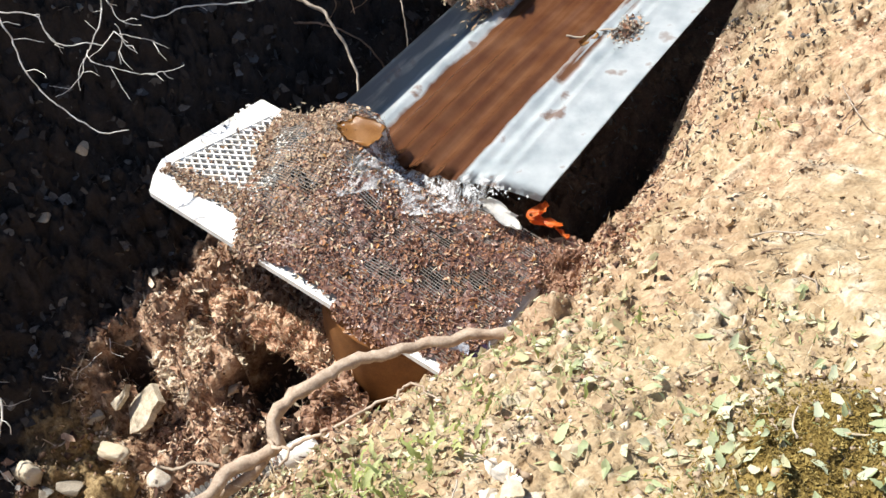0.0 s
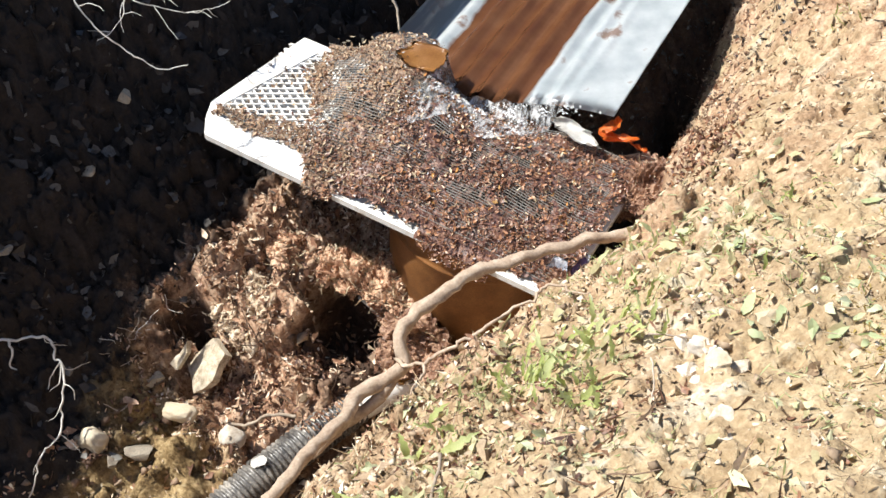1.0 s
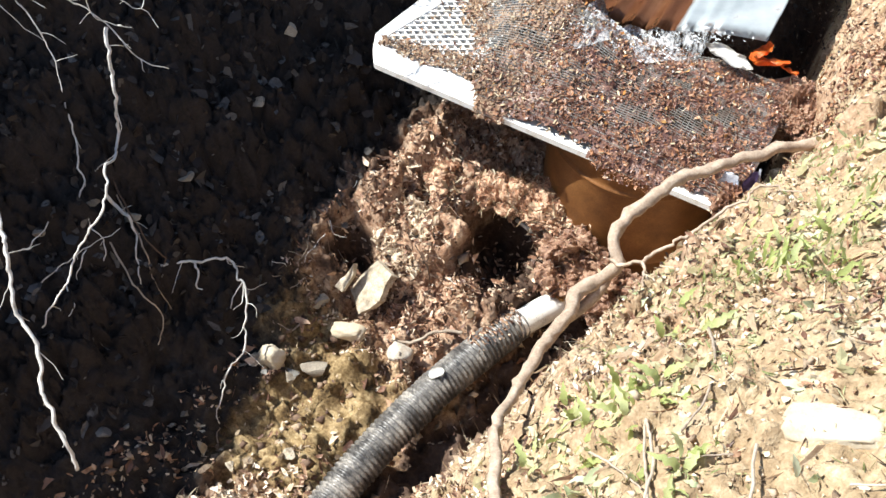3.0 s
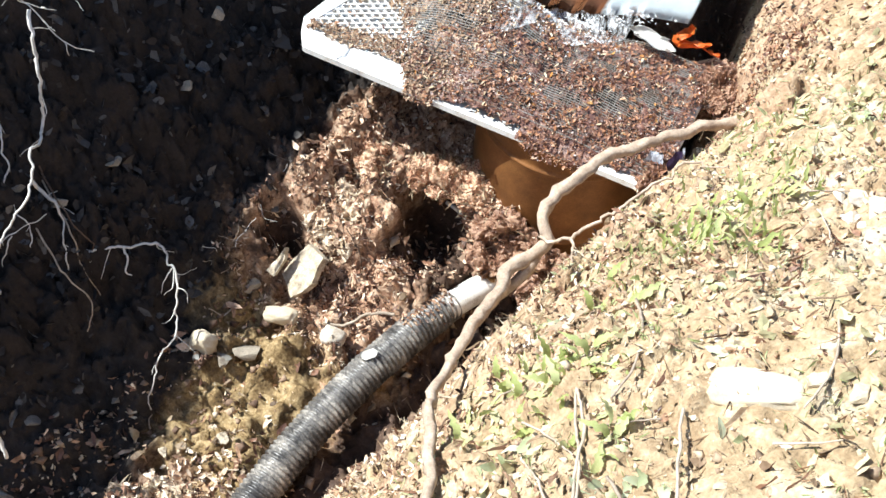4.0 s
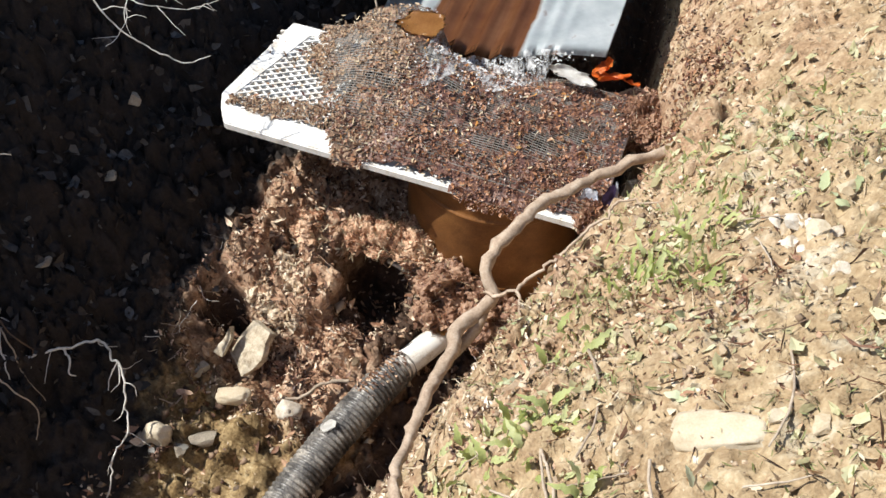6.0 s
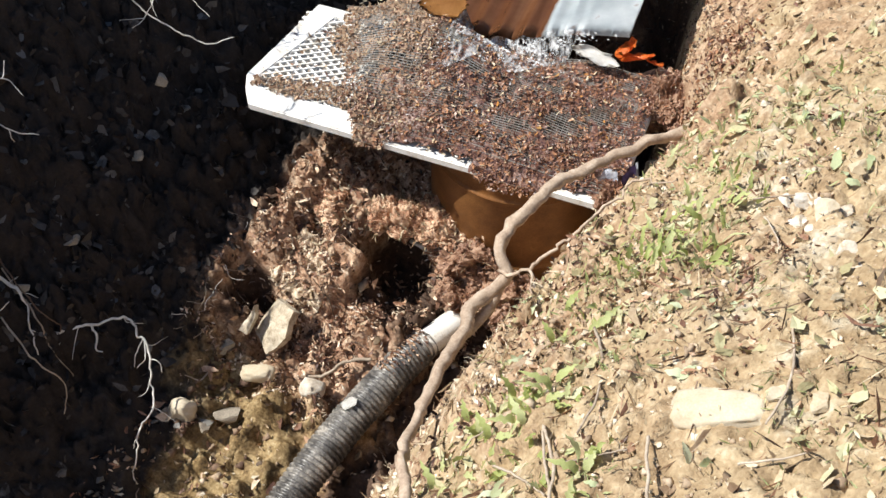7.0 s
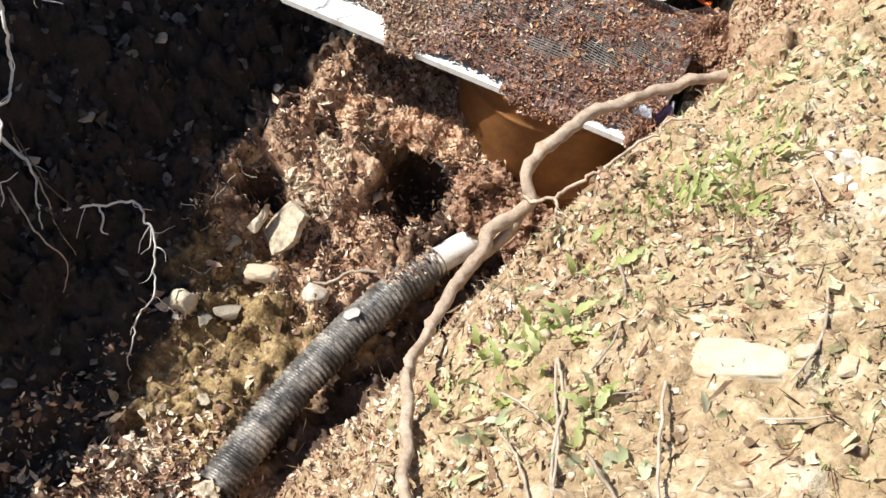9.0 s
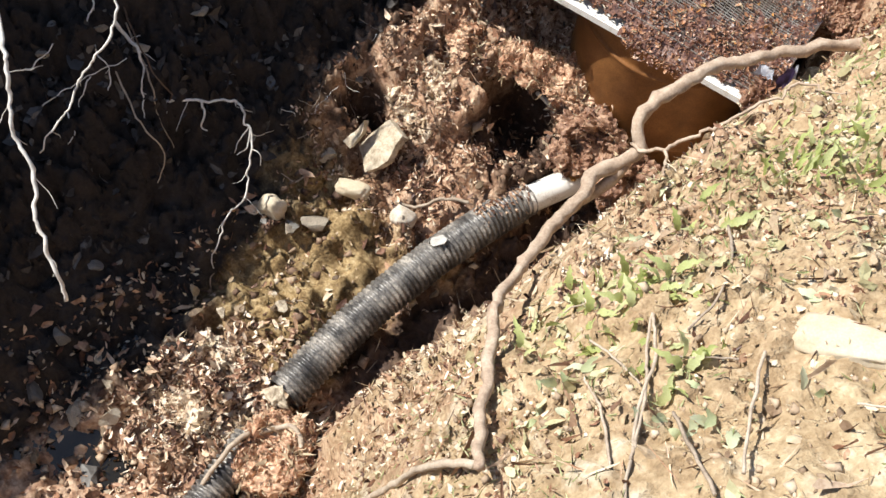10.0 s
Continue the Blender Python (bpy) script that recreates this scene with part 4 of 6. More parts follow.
# ---------------------------------------------------------------- pipes


def ringed_pipe(name, path, radius, label, pitch=0.0168):
    bm = bmesh.new()
    pts = [Vector(p) for p in path]
    length = sum((b - a).length for a, b in zip(pts, pts[1:]))
    steps = int(length / pitch) * 6
    cum = [0.0]
    for a, b in zip(pts, pts[1:]):
        cum.append(cum[-1] + (b - a).length)
    fine = []
    for i in range(steps + 1):
        s = length * i / steps
        fine.append(Vector([float(np.interp(s, cum, [p[k] for p in pts])) for k in range(3)]))
    for _ in range(12):
        fine = [fine[0]] + [(fine[i - 1] + fine[i] * 2 + fine[i + 1]) / 4 for i in range(1, len(fine) - 1)] + [fine[-1]]
    rings = []
    for i, p in enumerate(fine):
        d = (fine[min(i + 3, steps)] - fine[max(i - 3, 0)]).normalized()
        side = d.cross(Vector((0, 0, 1))).normalized()
        up = side.cross(d)
        r = radius - (0.0, 0.0, 0.0025, 0.0095, 0.0095, 0.0025)[i % 6] - 0.002 * noise.noise(p * 30)
        rings.append([bm.verts.new(p + (side * math.cos(2 * math.pi * a / 28) + up * math.sin(2 * math.pi * a / 28)) * r) for a in range(28)])
    for a, b in zip(rings, rings[1:]):
        for j in range(28):
            bm.faces.new((a[j], a[(j + 1) % 28], b[(j + 1) % 28], b[j]))
    bmesh.ops.recalc_face_normals(bm, faces=bm.faces)
    ob = part(name, bm, BLACK_PLASTIC)
    return tagged(ob, label, "pipe")


ringed_pipe("corrugated_pipe", [(0.020, 0.36, 0.116), (0.016, 0.15, 0.118), (0.016, 0.0, 0.116), (0.026, -0.2, 0.104), (0.045, -0.37, 0.088), (0.073, -0.53, 0.07), (0.085, -0.60, 0.062)], 0.059, "black corrugated plastic drain pipe lying in the stream bed")
ringed_pipe("corrugated_pipe", [(0.125, -0.74, 0.028), (0.16, -0.84, 0.022), (0.21, -1.0, 0.018), (0.28, -1.3, 0.005)], 0.050, "black corrugated plastic pipe half buried under leaves")


x = RNG.normal(0.012, 0.022, 260)
y = RNG.uniform(0.17, 0.36, 260)
z = 0.115 + np.sqrt(np.maximum(0.059**2 - (x - 0.012) ** 2, 0.0004))
tagged(scatter("pipe_litter", np.stack([x, y, z], 1), np.tile([0.0, 0.0, 1.0], (260, 1)), RNG.uniform(0.008, 0.022, 260), BROWN_LEAF, 0.6), "wet brown leaves stuck on the black pipe", "leaves", kind="stuff")


def build_pvc():
    bm = bmesh.new()
    a, b = Vector((0.014, 0.27, 0.118)), Vector((0.066, 0.534, 0.131))
    tube(bm, [a, a.lerp(b, 0.4), a.lerp(b, 0.8), b], [0.044] * 4, 24)
    bmesh.ops.recalc_face_normals(bm, faces=bm.faces)
    pipe = part("pvc_pipe", bm, PVC)
    tagged(pipe, "short white plastic pipe pushed into the black one", "pipe")


build_pvc()

# ---------------------------------------------------------------- the big branch over the gully


def build_branch():
    branch = base("branch", (0.6, 0.87, 1.13))
    inv = branch.matrix_basis.inverted()

    def local(pts):
        return [inv @ Vector(p) for p in pts]

    limb("main_limb", local([(0.588, 0.862, 1.05), (0.53, 0.751, 1.041), (0.48, 0.672, 1.038), (0.437, 0.565, 1.038), (0.393, 0.436, 1.052), (0.368, 0.349, 1.044), (0.357, 0.27, 1.025), (0.356, 0.21, 0.993), (0.375, 0.177, 0.977), (0.403, 0.172, 0.949), (0.397, 0.123, 0.93), (0.38, 0.063, 0.91), (0.415, -0.032, 0.936), (0.436, -0.136, 0.964), (0.475, -0.256, 0.981), (0.519, -0.368, 1.027), (0.562, -0.442, 1.07), (0.613, -0.505, 1.094), (0.675, -0.579, 1.124), (0.74, -0.656, 1.154), (0.8, -0.72, 1.216)]), [0.0151, 0.0144, 0.0139, 0.0136, 0.0139, 0.0166, 0.0151, 0.0144, 0.0151, 0.0159, 0.0159, 0.0174, 0.0151, 0.0138, 0.0124, 0.0115, 0.0112, 0.0112, 0.0108, 0.0105, 0.0085], BARK, branch, 12, 0.55, "", 0.010)
    limb("side_twig", local([(0.385, 0.15, 0.965), (0.42, 0.16, 0.96), (0.455, 0.17, 1.0), (0.50, 0.27, 1.06), (0.53, 0.36, 1.11), (0.57, 0.43, 1.15), (0.66, 0.44, 1.20)]), [0.006, 0.0048, 0.0046, 0.0042, 0.0036, 0.003, 0.0015], BARK, branch, 7, 0.5, "", 0.018)
    limb("side_twig", local([(0.455, 0.17, 1.0), (0.49, 0.13, 1.03), (0.53, 0.06, 1.08)]), [0.004, 0.0035, 0.0022], BARK, branch, 6, 0.3, "", 0.010)
    limb("strand", local([(0.40, 0.16, 0.94), (0.405, 0.09, 0.89), (0.40, 0.02, 0.875), (0.41, -0.04, 0.90), (0.44, -0.13, 0.93)]), [0.012, 0.014, 0.013, 0.012, 0.006], BARK, branch, 8, 0.3)
    tagged(branch, "bare grey-brown branch bridging the gully, crooked and peeling", "branch")


build_branch()

# ---------------------------------------------------------------- roots and twigs over the shaded bank


def twig(name, path, r0, r1, mat, label, category="twig", group="", crook=0.006):
    k = len(path)
    ob = limb(name, path, [r0 + (r1 - r0) * i / (k - 1) for i in range(k)], mat, None, 6, 0.35, "", crook)
    return tagged(ob, label, category, group)


TWIG_ON_BANK = "thin bare twig hanging over the shaded bank"
ROOT_ON_BANK = "pale bare root hanging from the shaded bank"
FIRST_EYE = Vector((1.481, -0.55, 3.12))


def hang_twig(path, r0, r1):
    path = [FIRST_EYE + (Vector(p) - FIRST_EYE) * (1.05 if len(path) == 9 else 1.10 if path[0][1] > 0 else 1.0) for p in path]
    bough = twig("twig", path, r0 * 0.5, r1 * 0.5, WHITE_ROOT, TWIG_ON_BANK, "twig", "twigs over the shaded bank")
    r = random.Random(int(path[0][1] * 1000) + len(path))
    for i in range(2, len(path) - 1):
        if len(path) == 9 and i > 4:
            break
        p = Vector(path[i])
        bend = Vector((r.gauss(0.01, 0.02), r.gauss(0.01, 0.025), r.uniform(-0.03, 0.02)))
        limb("fibre", [p, p + bend, p + bend * 1.9 + Vector((r.gauss(0, 0.015), r.gauss(0, 0.015), -0.01))], [0.0015, 0.0011, 0.0007], WHITE_ROOT, bough, 5, 0.3, "", 0.004)


hang_twig([(-1.2, 0.16, 1.45), (-0.98, 0.19, 1.40), (-0.88, 0.18, 1.32), (-0.85, 0.19, 1.28), (-0.8, 0.18, 1.21), (-0.73, 0.21, 1.14), (-0.66, 0.26, 1.08), (-0.62, 0.3, 1.06), (-0.6, 0.35, 1.06)], 0.006, 0.003)
hang_twig([(-1.2, 0.1, 1.35), (-0.99, 0.18, 1.29), (-0.94, 0.28, 1.26), (-0.91, 0.29, 1.22), (-0.88, 0.3, 1.19), (-0.85, 0.36, 1.18), (-0.83, 0.41, 1.17), (-0.83, 0.45, 1.19), (-0.8, 0.46, 1.16), (-0.78, 0.48, 1.14)], 0.005, 0.003)
hang_twig([(-1.3, 0.5, 1.5), (-0.96, 0.47, 1.28), (-0.92, 0.46, 1.21), (-0.89, 0.42, 1.17), (-0.87, 0.37, 1.12), (-0.85, 0.34, 1.09), (-0.84, 0.29, 1.06), (-0.84, 0.25, 1.05)], 0.005, 0.002)
hang_twig([(-0.875, 0.38, 1.135), (-0.82, 0.36, 1.14), (-0.79, 0.4, 1.12), (-0.74, 0.47, 1.09), (-0.72, 0.52, 1.09), (-0.7, 0.58, 1.1)], 0.0035, 0.002)
hang_twig([(-1.3, 0.55, 1.45), (-0.9, 0.47, 1.29), (-0.88, 0.47, 1.25), (-0.84, 0.48, 1.21), (-0.81, 0.52, 1.2)], 0.005, 0.002)
hang_twig([(-0.84, 0.46, 1.21), (-0.82, 0.46, 1.18), (-0.8, 0.44, 1.15), (-0.78, 0.43, 1.12)], 0.0035, 0.002)
hang_twig([(-0.83, 0.46, 1.18), (-0.8, 0.5, 1.17), (-0.77, 0.53, 1.16), (-0.74, 0.56, 1.14)], 0.003, 0.002)
hang_twig([(-1.224, -0.453, 1.20), (-1.184, -0.429, 1.113), (-1.109, -0.406, 1.007), (-1.064, -0.41, 0.94), (-1.018, -0.431, 0.874)], 0.005, 0.003)
hang_twig([(-1.2, -0.52, 1.20), (-1.138, -0.443, 1.047), (-1.094, -0.404, 0.986)], 0.003, 0.002)
hang_twig([(-1.173, -0.44, 1.20), (-1.169, -0.394, 1.094), (-1.137, -0.361, 1.049)], 0.003, 0.002)
hang_twig([(-1.24, -0.38, 1.20), (-1.174, -0.341, 1.099), (-1.134, -0.296, 1.043), (-1.104, -0.256, 1.001), (-1.064, -0.226, 0.941), (-1.005, -0.192, 0.858), (-0.973, -0.13, 0.81)], 0.005, 0.003)
hang_twig([(-1.104, -0.256, 1.201), (-1.104, -0.256, 1.001), (-1.068, -0.204, 0.946), (-1.054, -0.171, 0.926)], 0.003, 0.002)
hang_twig([(-1.2, -0.22, 1.20), (-1.134, -0.191, 1.043), (-1.1, -0.163, 0.991), (-1.075, -0.124, 0.956), (-1.096, -0.094, 0.986)], 0.004, 0.002)
hang_twig([(-1.35, 0.45, 1.15), (-0.97, 0.59, 1.1), (-0.92, 0.73, 1.1), (-0.84, 0.88, 1.1), (-0.8, 0.99, 1.13)], 0.006, 0.004)
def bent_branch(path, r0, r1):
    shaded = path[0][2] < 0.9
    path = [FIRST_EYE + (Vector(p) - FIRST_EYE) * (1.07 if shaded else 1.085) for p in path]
    # The shaded branch takes the darker wood: its shade is put into the colour.
    twig("bent_branch", path, r0 * 0.8, r1 * 0.75, DARK_TWIG if shaded else TWIG, "bent branch lying along the shaded bank, shade in its colour" if shaded else "pale bent branch reaching down to the roofing sheet", "branch")


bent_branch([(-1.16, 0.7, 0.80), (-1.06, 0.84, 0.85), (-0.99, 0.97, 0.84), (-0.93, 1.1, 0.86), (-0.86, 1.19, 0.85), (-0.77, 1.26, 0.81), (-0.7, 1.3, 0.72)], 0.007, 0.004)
bent_branch([(-1.3, 1.0, 1.2), (-0.88, 1.02, 1.08), (-0.83, 1.05, 1.04), (-0.77, 1.1, 1.01), (-0.71, 1.11, 0.96), (-0.66, 1.12, 0.91), (-0.6, 1.11, 0.85), (-0.56, 1.08, 0.8), (-0.55, 1.04, 0.74)], 0.009, 0.005)
bent_branch([(-1.1, 1.4, 1.05), (-0.74, 1.36, 1.01), (-0.71, 1.36, 0.98), (-0.67, 1.35, 0.93), (-0.63, 1.34, 0.8)], 0.004, 0.003)
LAST_EYE = Vector((1.131, -1.325, 2.925))


def hang_root(path, r0, r1):
    if r0 > 0.0072 and len(path) > 8:
        path = [path[0], *(LAST_EYE + (Vector(p) - LAST_EYE) * 0.94 for p in path[1:])]
    elif len(path) > 12:
        path = [LAST_EYE + (Vector(p) - LAST_EYE) * (1.0 if i < 5 else 0.985 if i == 5 else 0.955) for i, p in enumerate(path)]
    root = twig("root", path, r0 * 0.78, r1 * 0.75, WHITE_ROOT, ROOT_ON_BANK, "root", "roots from the shaded bank", 0.011)
    r = random.Random(int(path[0][1] * 1000) + len(path))
    for i in range(1, len(path) - 1):
        if len(path) > 4 and r.random() < 0.75:
            p = Vector(path[i])
            bend = Vector((r.gauss(0.01, 0.02), r.gauss(0, 0.02), -r.uniform(0.015, 0.035)))
            limb("fibre", [p, p + bend, p + bend * 1.8 + Vector((r.gauss(0, 0.012), r.gauss(0, 0.012), 0))], [0.0014, 0.0011, 0.0006], WHITE_ROOT, root, 5, 0.3, "", 0.004)


hang_root([(-1.1, -0.66, 0.75), (-0.96, -0.73, 0.6), (-0.91, -0.76, 0.56), (-0.86, -0.79, 0.51), (-0.8, -0.82, 0.45), (-0.7, -0.83, 0.38), (-0.64, -0.88, 0.33), (-0.55, -0.91, 0.26), (-0.46, -0.92, 0.15)], 0.0075, 0.007)
hang_root([(-1.068, -0.243, 0.948), (-1.049, -0.259, 0.919), (-1.02, -0.28, 0.85), (-1.0, -0.30, 0.75), (-0.99, -0.32, 0.65), (-0.97, -0.35, 0.62), (-0.96, -0.4, 0.6), (-0.92, -0.43, 0.55), (-0.89, -0.5, 0.5), (-0.88, -0.56, 0.47), (-0.84, -0.64, 0.42), (-0.81, -0.72, 0.38), (-0.8, -0.77, 0.33)], 0.007, 0.003)
hang_root([(-1.12, -0.40, 0.76), (-1.05, -0.42, 0.67), (-0.98, -0.46, 0.59), (-0.95, -0.5, 0.55), (-0.89, -0.51, 0.5), (-0.85, -0.51, 0.46), (-0.81, -0.53, 0.43)], 0.004, 0.002)
hang_root([(-0.93, -0.42, 0.535), (-0.89, -0.42, 0.49), (-0.86, -0.41, 0.47), (-0.83, -0.42, 0.44), (-0.78, -0.45, 0.39), (-0.73, -0.49, 0.30)], 0.008, 0.002)
hang_root([(-1.0, -0.80, 0.49), (-0.95, -0.72, 0.49), (-0.95, -0.64, 0.51), (-0.98, -0.57, 0.54)], 0.003, 0.002)
hang_root([(-0.90, -0.78, 0.38), (-0.87, -0.72, 0.42), (-0.87, -0.62, 0.45), (-0.84, -0.45, 0.48)], 0.003, 0.002)
hang_root([(-0.83, -0.43, 0.28), (-0.76, -0.39, 0.33), (-0.73, -0.34, 0.33), (-0.66, -0.23, 0.32), (-0.63, -0.22, 0.3), (-0.6, -0.24, 0.28), (-0.57, -0.24, 0.26), (-0.51, -0.29, 0.2), (-0.46, -0.34, 0.15), (-0.44, -0.43, 0.12), (-0.4, -0.51, 0.0)], 0.006, 0.003)
hang_root([(-0.71, -0.31, 0.33), (-0.68, -0.32, 0.3), (-0.66, -0.35, 0.28), (-0.64, -0.34, 0.27)], 0.005, 0.003)
hang_root([(-0.90, -0.44, 0.36), (-0.85, -0.46, 0.32), (-0.78, -0.51, 0.25), (-0.68, -0.57, 0.12)], 0.004, 0.003)
hang_root([(-0.82, -0.72, 0.29), (-0.75, -0.74, 0.25), (-0.7, -0.75, 0.21), (-0.63, -0.78, 0.12)], 0.004, 0.002)
hang_root([(-0.58, -0.24, 0.265), (-0.585, -0.27, 0.24), (-0.58, -0.30, 0.21)], 0.003, 0.0015)
hang_root([(-0.575, -0.24, 0.265), (-0.555, -0.27, 0.235), (-0.56, -0.29, 0.215)], 0.003, 0.0015)
hang_root([(-0.54, -0.26, 0.24), (-0.515, -0.24, 0.225), (-0.505, -0.25, 0.2)], 0.0025, 0.0015)
hang_root([(-0.86, -0.56, 0.46), (-0.84, -0.60, 0.43), (-0.83, -0.62, 0.39)], 0.003, 0.0015)
hang_root([(-0.83, -0.66, 0.41), (-0.79, -0.67, 0.38), (-0.77, -0.70, 0.35)], 0.003, 0.0015)

# ---------------------------------------------------------------- stones
SLATE = material("brown_slate", [(0.36, (0.24, 0.18, 0.12)), (0.5, (0.50, 0.42, 0.31)), (0.66, (0.68, 0.61, 0.49))], 30, 0.8, bump=0.9, depth=0.01)
CLAY_STONE = material("clay_stone", [(0.3, (0.26, 0.18, 0.11)), (0.5, (0.42, 0.32, 0.21)), (0.75, (0.56, 0.46, 0.33))], 20, 0.85, per="object", spread=0.15, bump=0.8)
CHALK = material("chalky_stone", [(0.34, (0.38, 0.30, 0.21)), (0.5, (0.58, 0.51, 0.42)), (0.68, (0.72, 0.68, 0.61))], 40, 0.85, per="object", spread=0.15, bump=0.6)
MUD_STONE = material("muddy_stone", [(0.3, (0.08, 0.05, 0.03)), (0.5, (0.22, 0.16, 0.10)), (0.75, (0.42, 0.34, 0.24))], 20, 0.7, per="object", spread=0.15, bump=0.8)


def block(name, at, size, turn, mat, label, seed, taper=0.0):
    """A blunt oblong stone: a rounded box with chipped corners and a rough skin."""
    bm = bmesh.new()
    bmesh.ops.create_cube(bm, size=1)
    bmesh.ops.subdivide_edges(bm, edges=list(bm.edges), cuts=9, use_grid_fill=True)
    off = Vector((seed * 1.9, seed * 0.7, seed * 0.3))
    for v in bm.verts:
        q = v.co.copy()
        round_off = 1 - 0.36 * max(0.0, q.length - 0.44) / 0.42
        q = q * round_off * (1 + 0.20 * noise.noise(q * 1.8 + off) + 0.10 * noise.noise(q * 6 + off) + 0.03 * noise.noise(q * 17 + off))
        slim = 1 - taper * (q.x + 0.25)
        v.co = Vector((q.x * size[0], q.y * size[1] * slim, q.z * size[2] * slim))
    ob = part(name, bm, mat)
    ob.matrix_basis = pose(*at, *turn)
    return tagged(ob, label, "stone")


SLAB = "flat broken grey stone slab leaning in the debris"
def slab(at, outline, thick, turn, seed):
    """A flat broken stone of the given outline, chipped along its edges."""
    bm = bmesh.new()
    face = bm.faces.new([bm.verts.new((x, 0, z)) for x, z in outline])
    ex = bmesh.ops.extrude_face_region(bm, geom=[face])
    bmesh.ops.translate(bm, verts=[g for g in ex["geom"] if isinstance(g, bmesh.types.BMVert)], vec=(0, thick, 0))
    bmesh.ops.triangulate(bm, faces=list(bm.faces))
    bmesh.ops.subdivide_edges(bm, edges=list(bm.edges), cuts=5, use_grid_fill=True)
    for v in bm.verts:
        v.co += noise.noise_vector(v.co * 14 + Vector((seed, 0, 0))) * 0.010 + noise.noise_vector(v.co * 50) * 0.003
    bmesh.ops.recalc_face_normals(bm, faces=bm.faces)
    ob = part("stone", bm, SLATE, smooth=False)
    ob.matrix_basis = pose(*at, *turn)
    tagged(ob, SLAB, "stone")


slab((-0.405, 0.125, 0.120), [(-0.055, -0.085), (0.045, -0.10), (0.075, 0.0), (0.04, 0.085), (-0.04, 0.065)], 0.025, (-35, 0, -22), 3)
slab((-0.475, 0.080, 0.125), [(-0.014, -0.055), (0.020, -0.05), (0.014, 0.03), (-0.006, 0.055)], 0.018, (-30, 8, -10), 5)

rock("stone", -0.50, 0.0, (0.07, 0.05, 0.05), STONE, "grey stone wedged in wet debris", 9, (0, 10, 60), 0.2)
block("stone", (-0.352, -0.022, 0.05), (0.115, 0.055, 0.055), (0, -14, 30), PALE_STONE, "small oblong pale stone in the stream bed", 5)
block("stone", (-0.183, 0.046, 0.035), (0.075, 0.065, 0.075), (10, 20, 30), CHALK, "small white stone beside the black pipe", 6)
block("stone", (-0.44, -0.265, 0.04), (0.085, 0.07, 0.15), (6, 14, 25), PALE_STONE, "upright pale stone in the stream bed", 7)
rock("stone", -0.355, -0.26, (0.05, 0.05, 0.07), STONE, "grey stone in the stream bed", 8, (0, 0, 40), 0.0)
rock("stone", -0.33, -0.17, (0.12, 0.06, 0.05), STONE, "mossy brown stone in the stream bed", 10, (0, 10, 50), 0.3)
rock("stone", -0.35, -0.60, (0.045, 0.04, 0.12), STONE, "upright grey-brown stone at the water's edge", 11, (12, 0, 0), 0.25)
rock("stone", -0.16, -1.0, (0.10, 0.07, 0.06), STONE, "rounded grey stone in the shallow water", 12, (0, 0, 60), 0.2)
rock("stone", -0.25, -1.06, (0.11, 0.08, 0.06), STONE, "rounded grey stone in the shallow water", 13, (0, 0, 20), 0.2)
rock("stone", -0.34, -1.12, (0.09, 0.07, 0.05), DARK_STONE, "dark wet stone in the shallow water", 14, (0, 0, 0), 0.2)
rock("stone", -0.07, -1.12, (0.10, 0.08, 0.05), DARK_STONE, "dark wet stone in the shallow water", 15, (0, 0, 30), 0.2)
rock("stone", -0.44, -0.98, (0.08, 0.06, 0.06), DARK_STONE, "dark wet stone in the shallow water", 16, (0, 0, 10), 0.2)
rock("stone", 0.095, -0.63, (0.125, 0.085, 0.055), SLATE, "flat tan-grey stone on the end of the pipe", 71, (8, -6, -20), 0.0, 0.085, "stone", 0.7, 4)
block("boulder", (1.050, -0.218, 1.455), (0.185, 0.085, 0.07), (8, -31, 18), PALE_STONE, "pale sunlit stone set in the clay bank", 57, 0.35)
rock("stone", 1.11, -0.18, (0.045, 0.04, 0.035), PALE_STONE, "pale stone against the larger one in the clay", 36, (0, -30, 60), 0.45)
rock("stone", 1.14, -0.045, (0.075, 0.055, 0.04), CLAY_STONE, "pale stone sunk in the clay bank", 22, (0, -25, 20), 0.72)
rock("stone", 1.01, 0.44, (0.10, 0.07, 0.04), PALE_STONE, "pale stone flake on the clay bank", 23, (0, -25, 50), 0.4)
rock("stone", 1.0, 0.30, (0.07, 0.06, 0.04), PALE_STONE, "pale stone flake on the clay bank", 24, (0, -25, 10), 0.4)
rock("stone", 1.18, -0.17, (0.05, 0.04, 0.03), PALE_STONE, "small pale stone on the clay bank", 25, (0, -25, 80), 0.3)
for x, y, s in ((-0.891, -0.389, 0.075), (-0.948, -0.469, 0.06), (-0.966, -0.635, 0.05), (-0.886, -0.186, 0.06), (-0.77, -0.064, 0.045), (-0.713, 0.041, 0.04), (-0.95, 0.15, 0.07), (-1.02, 0.35, 0.08)):
    rock("stone", x, y, (s, s * 0.8, s * 0.6), STONE, "grey stone bedded in the shaded bank", 60 + int(s * 1000), (0, 25, x * 200), 0.35)
for k in range(16):
    r = random.Random(6000 + k)
    x, y = 0.99 + r.gauss(0, 0.06), 0.29 + r.gauss(0, 0.035)
    y -= 0.8 * (x - 0.99)
    s = r.uniform(0.014, 0.042)
    rock("stone_flake", x, y, (s * 1.3, s, s * 0.5), CHALK, "chalky white stone flake scattered on the clay bank", 300 + k, (r.uniform(-15, 15), -20, r.uniform(0, 180)), 0.68)
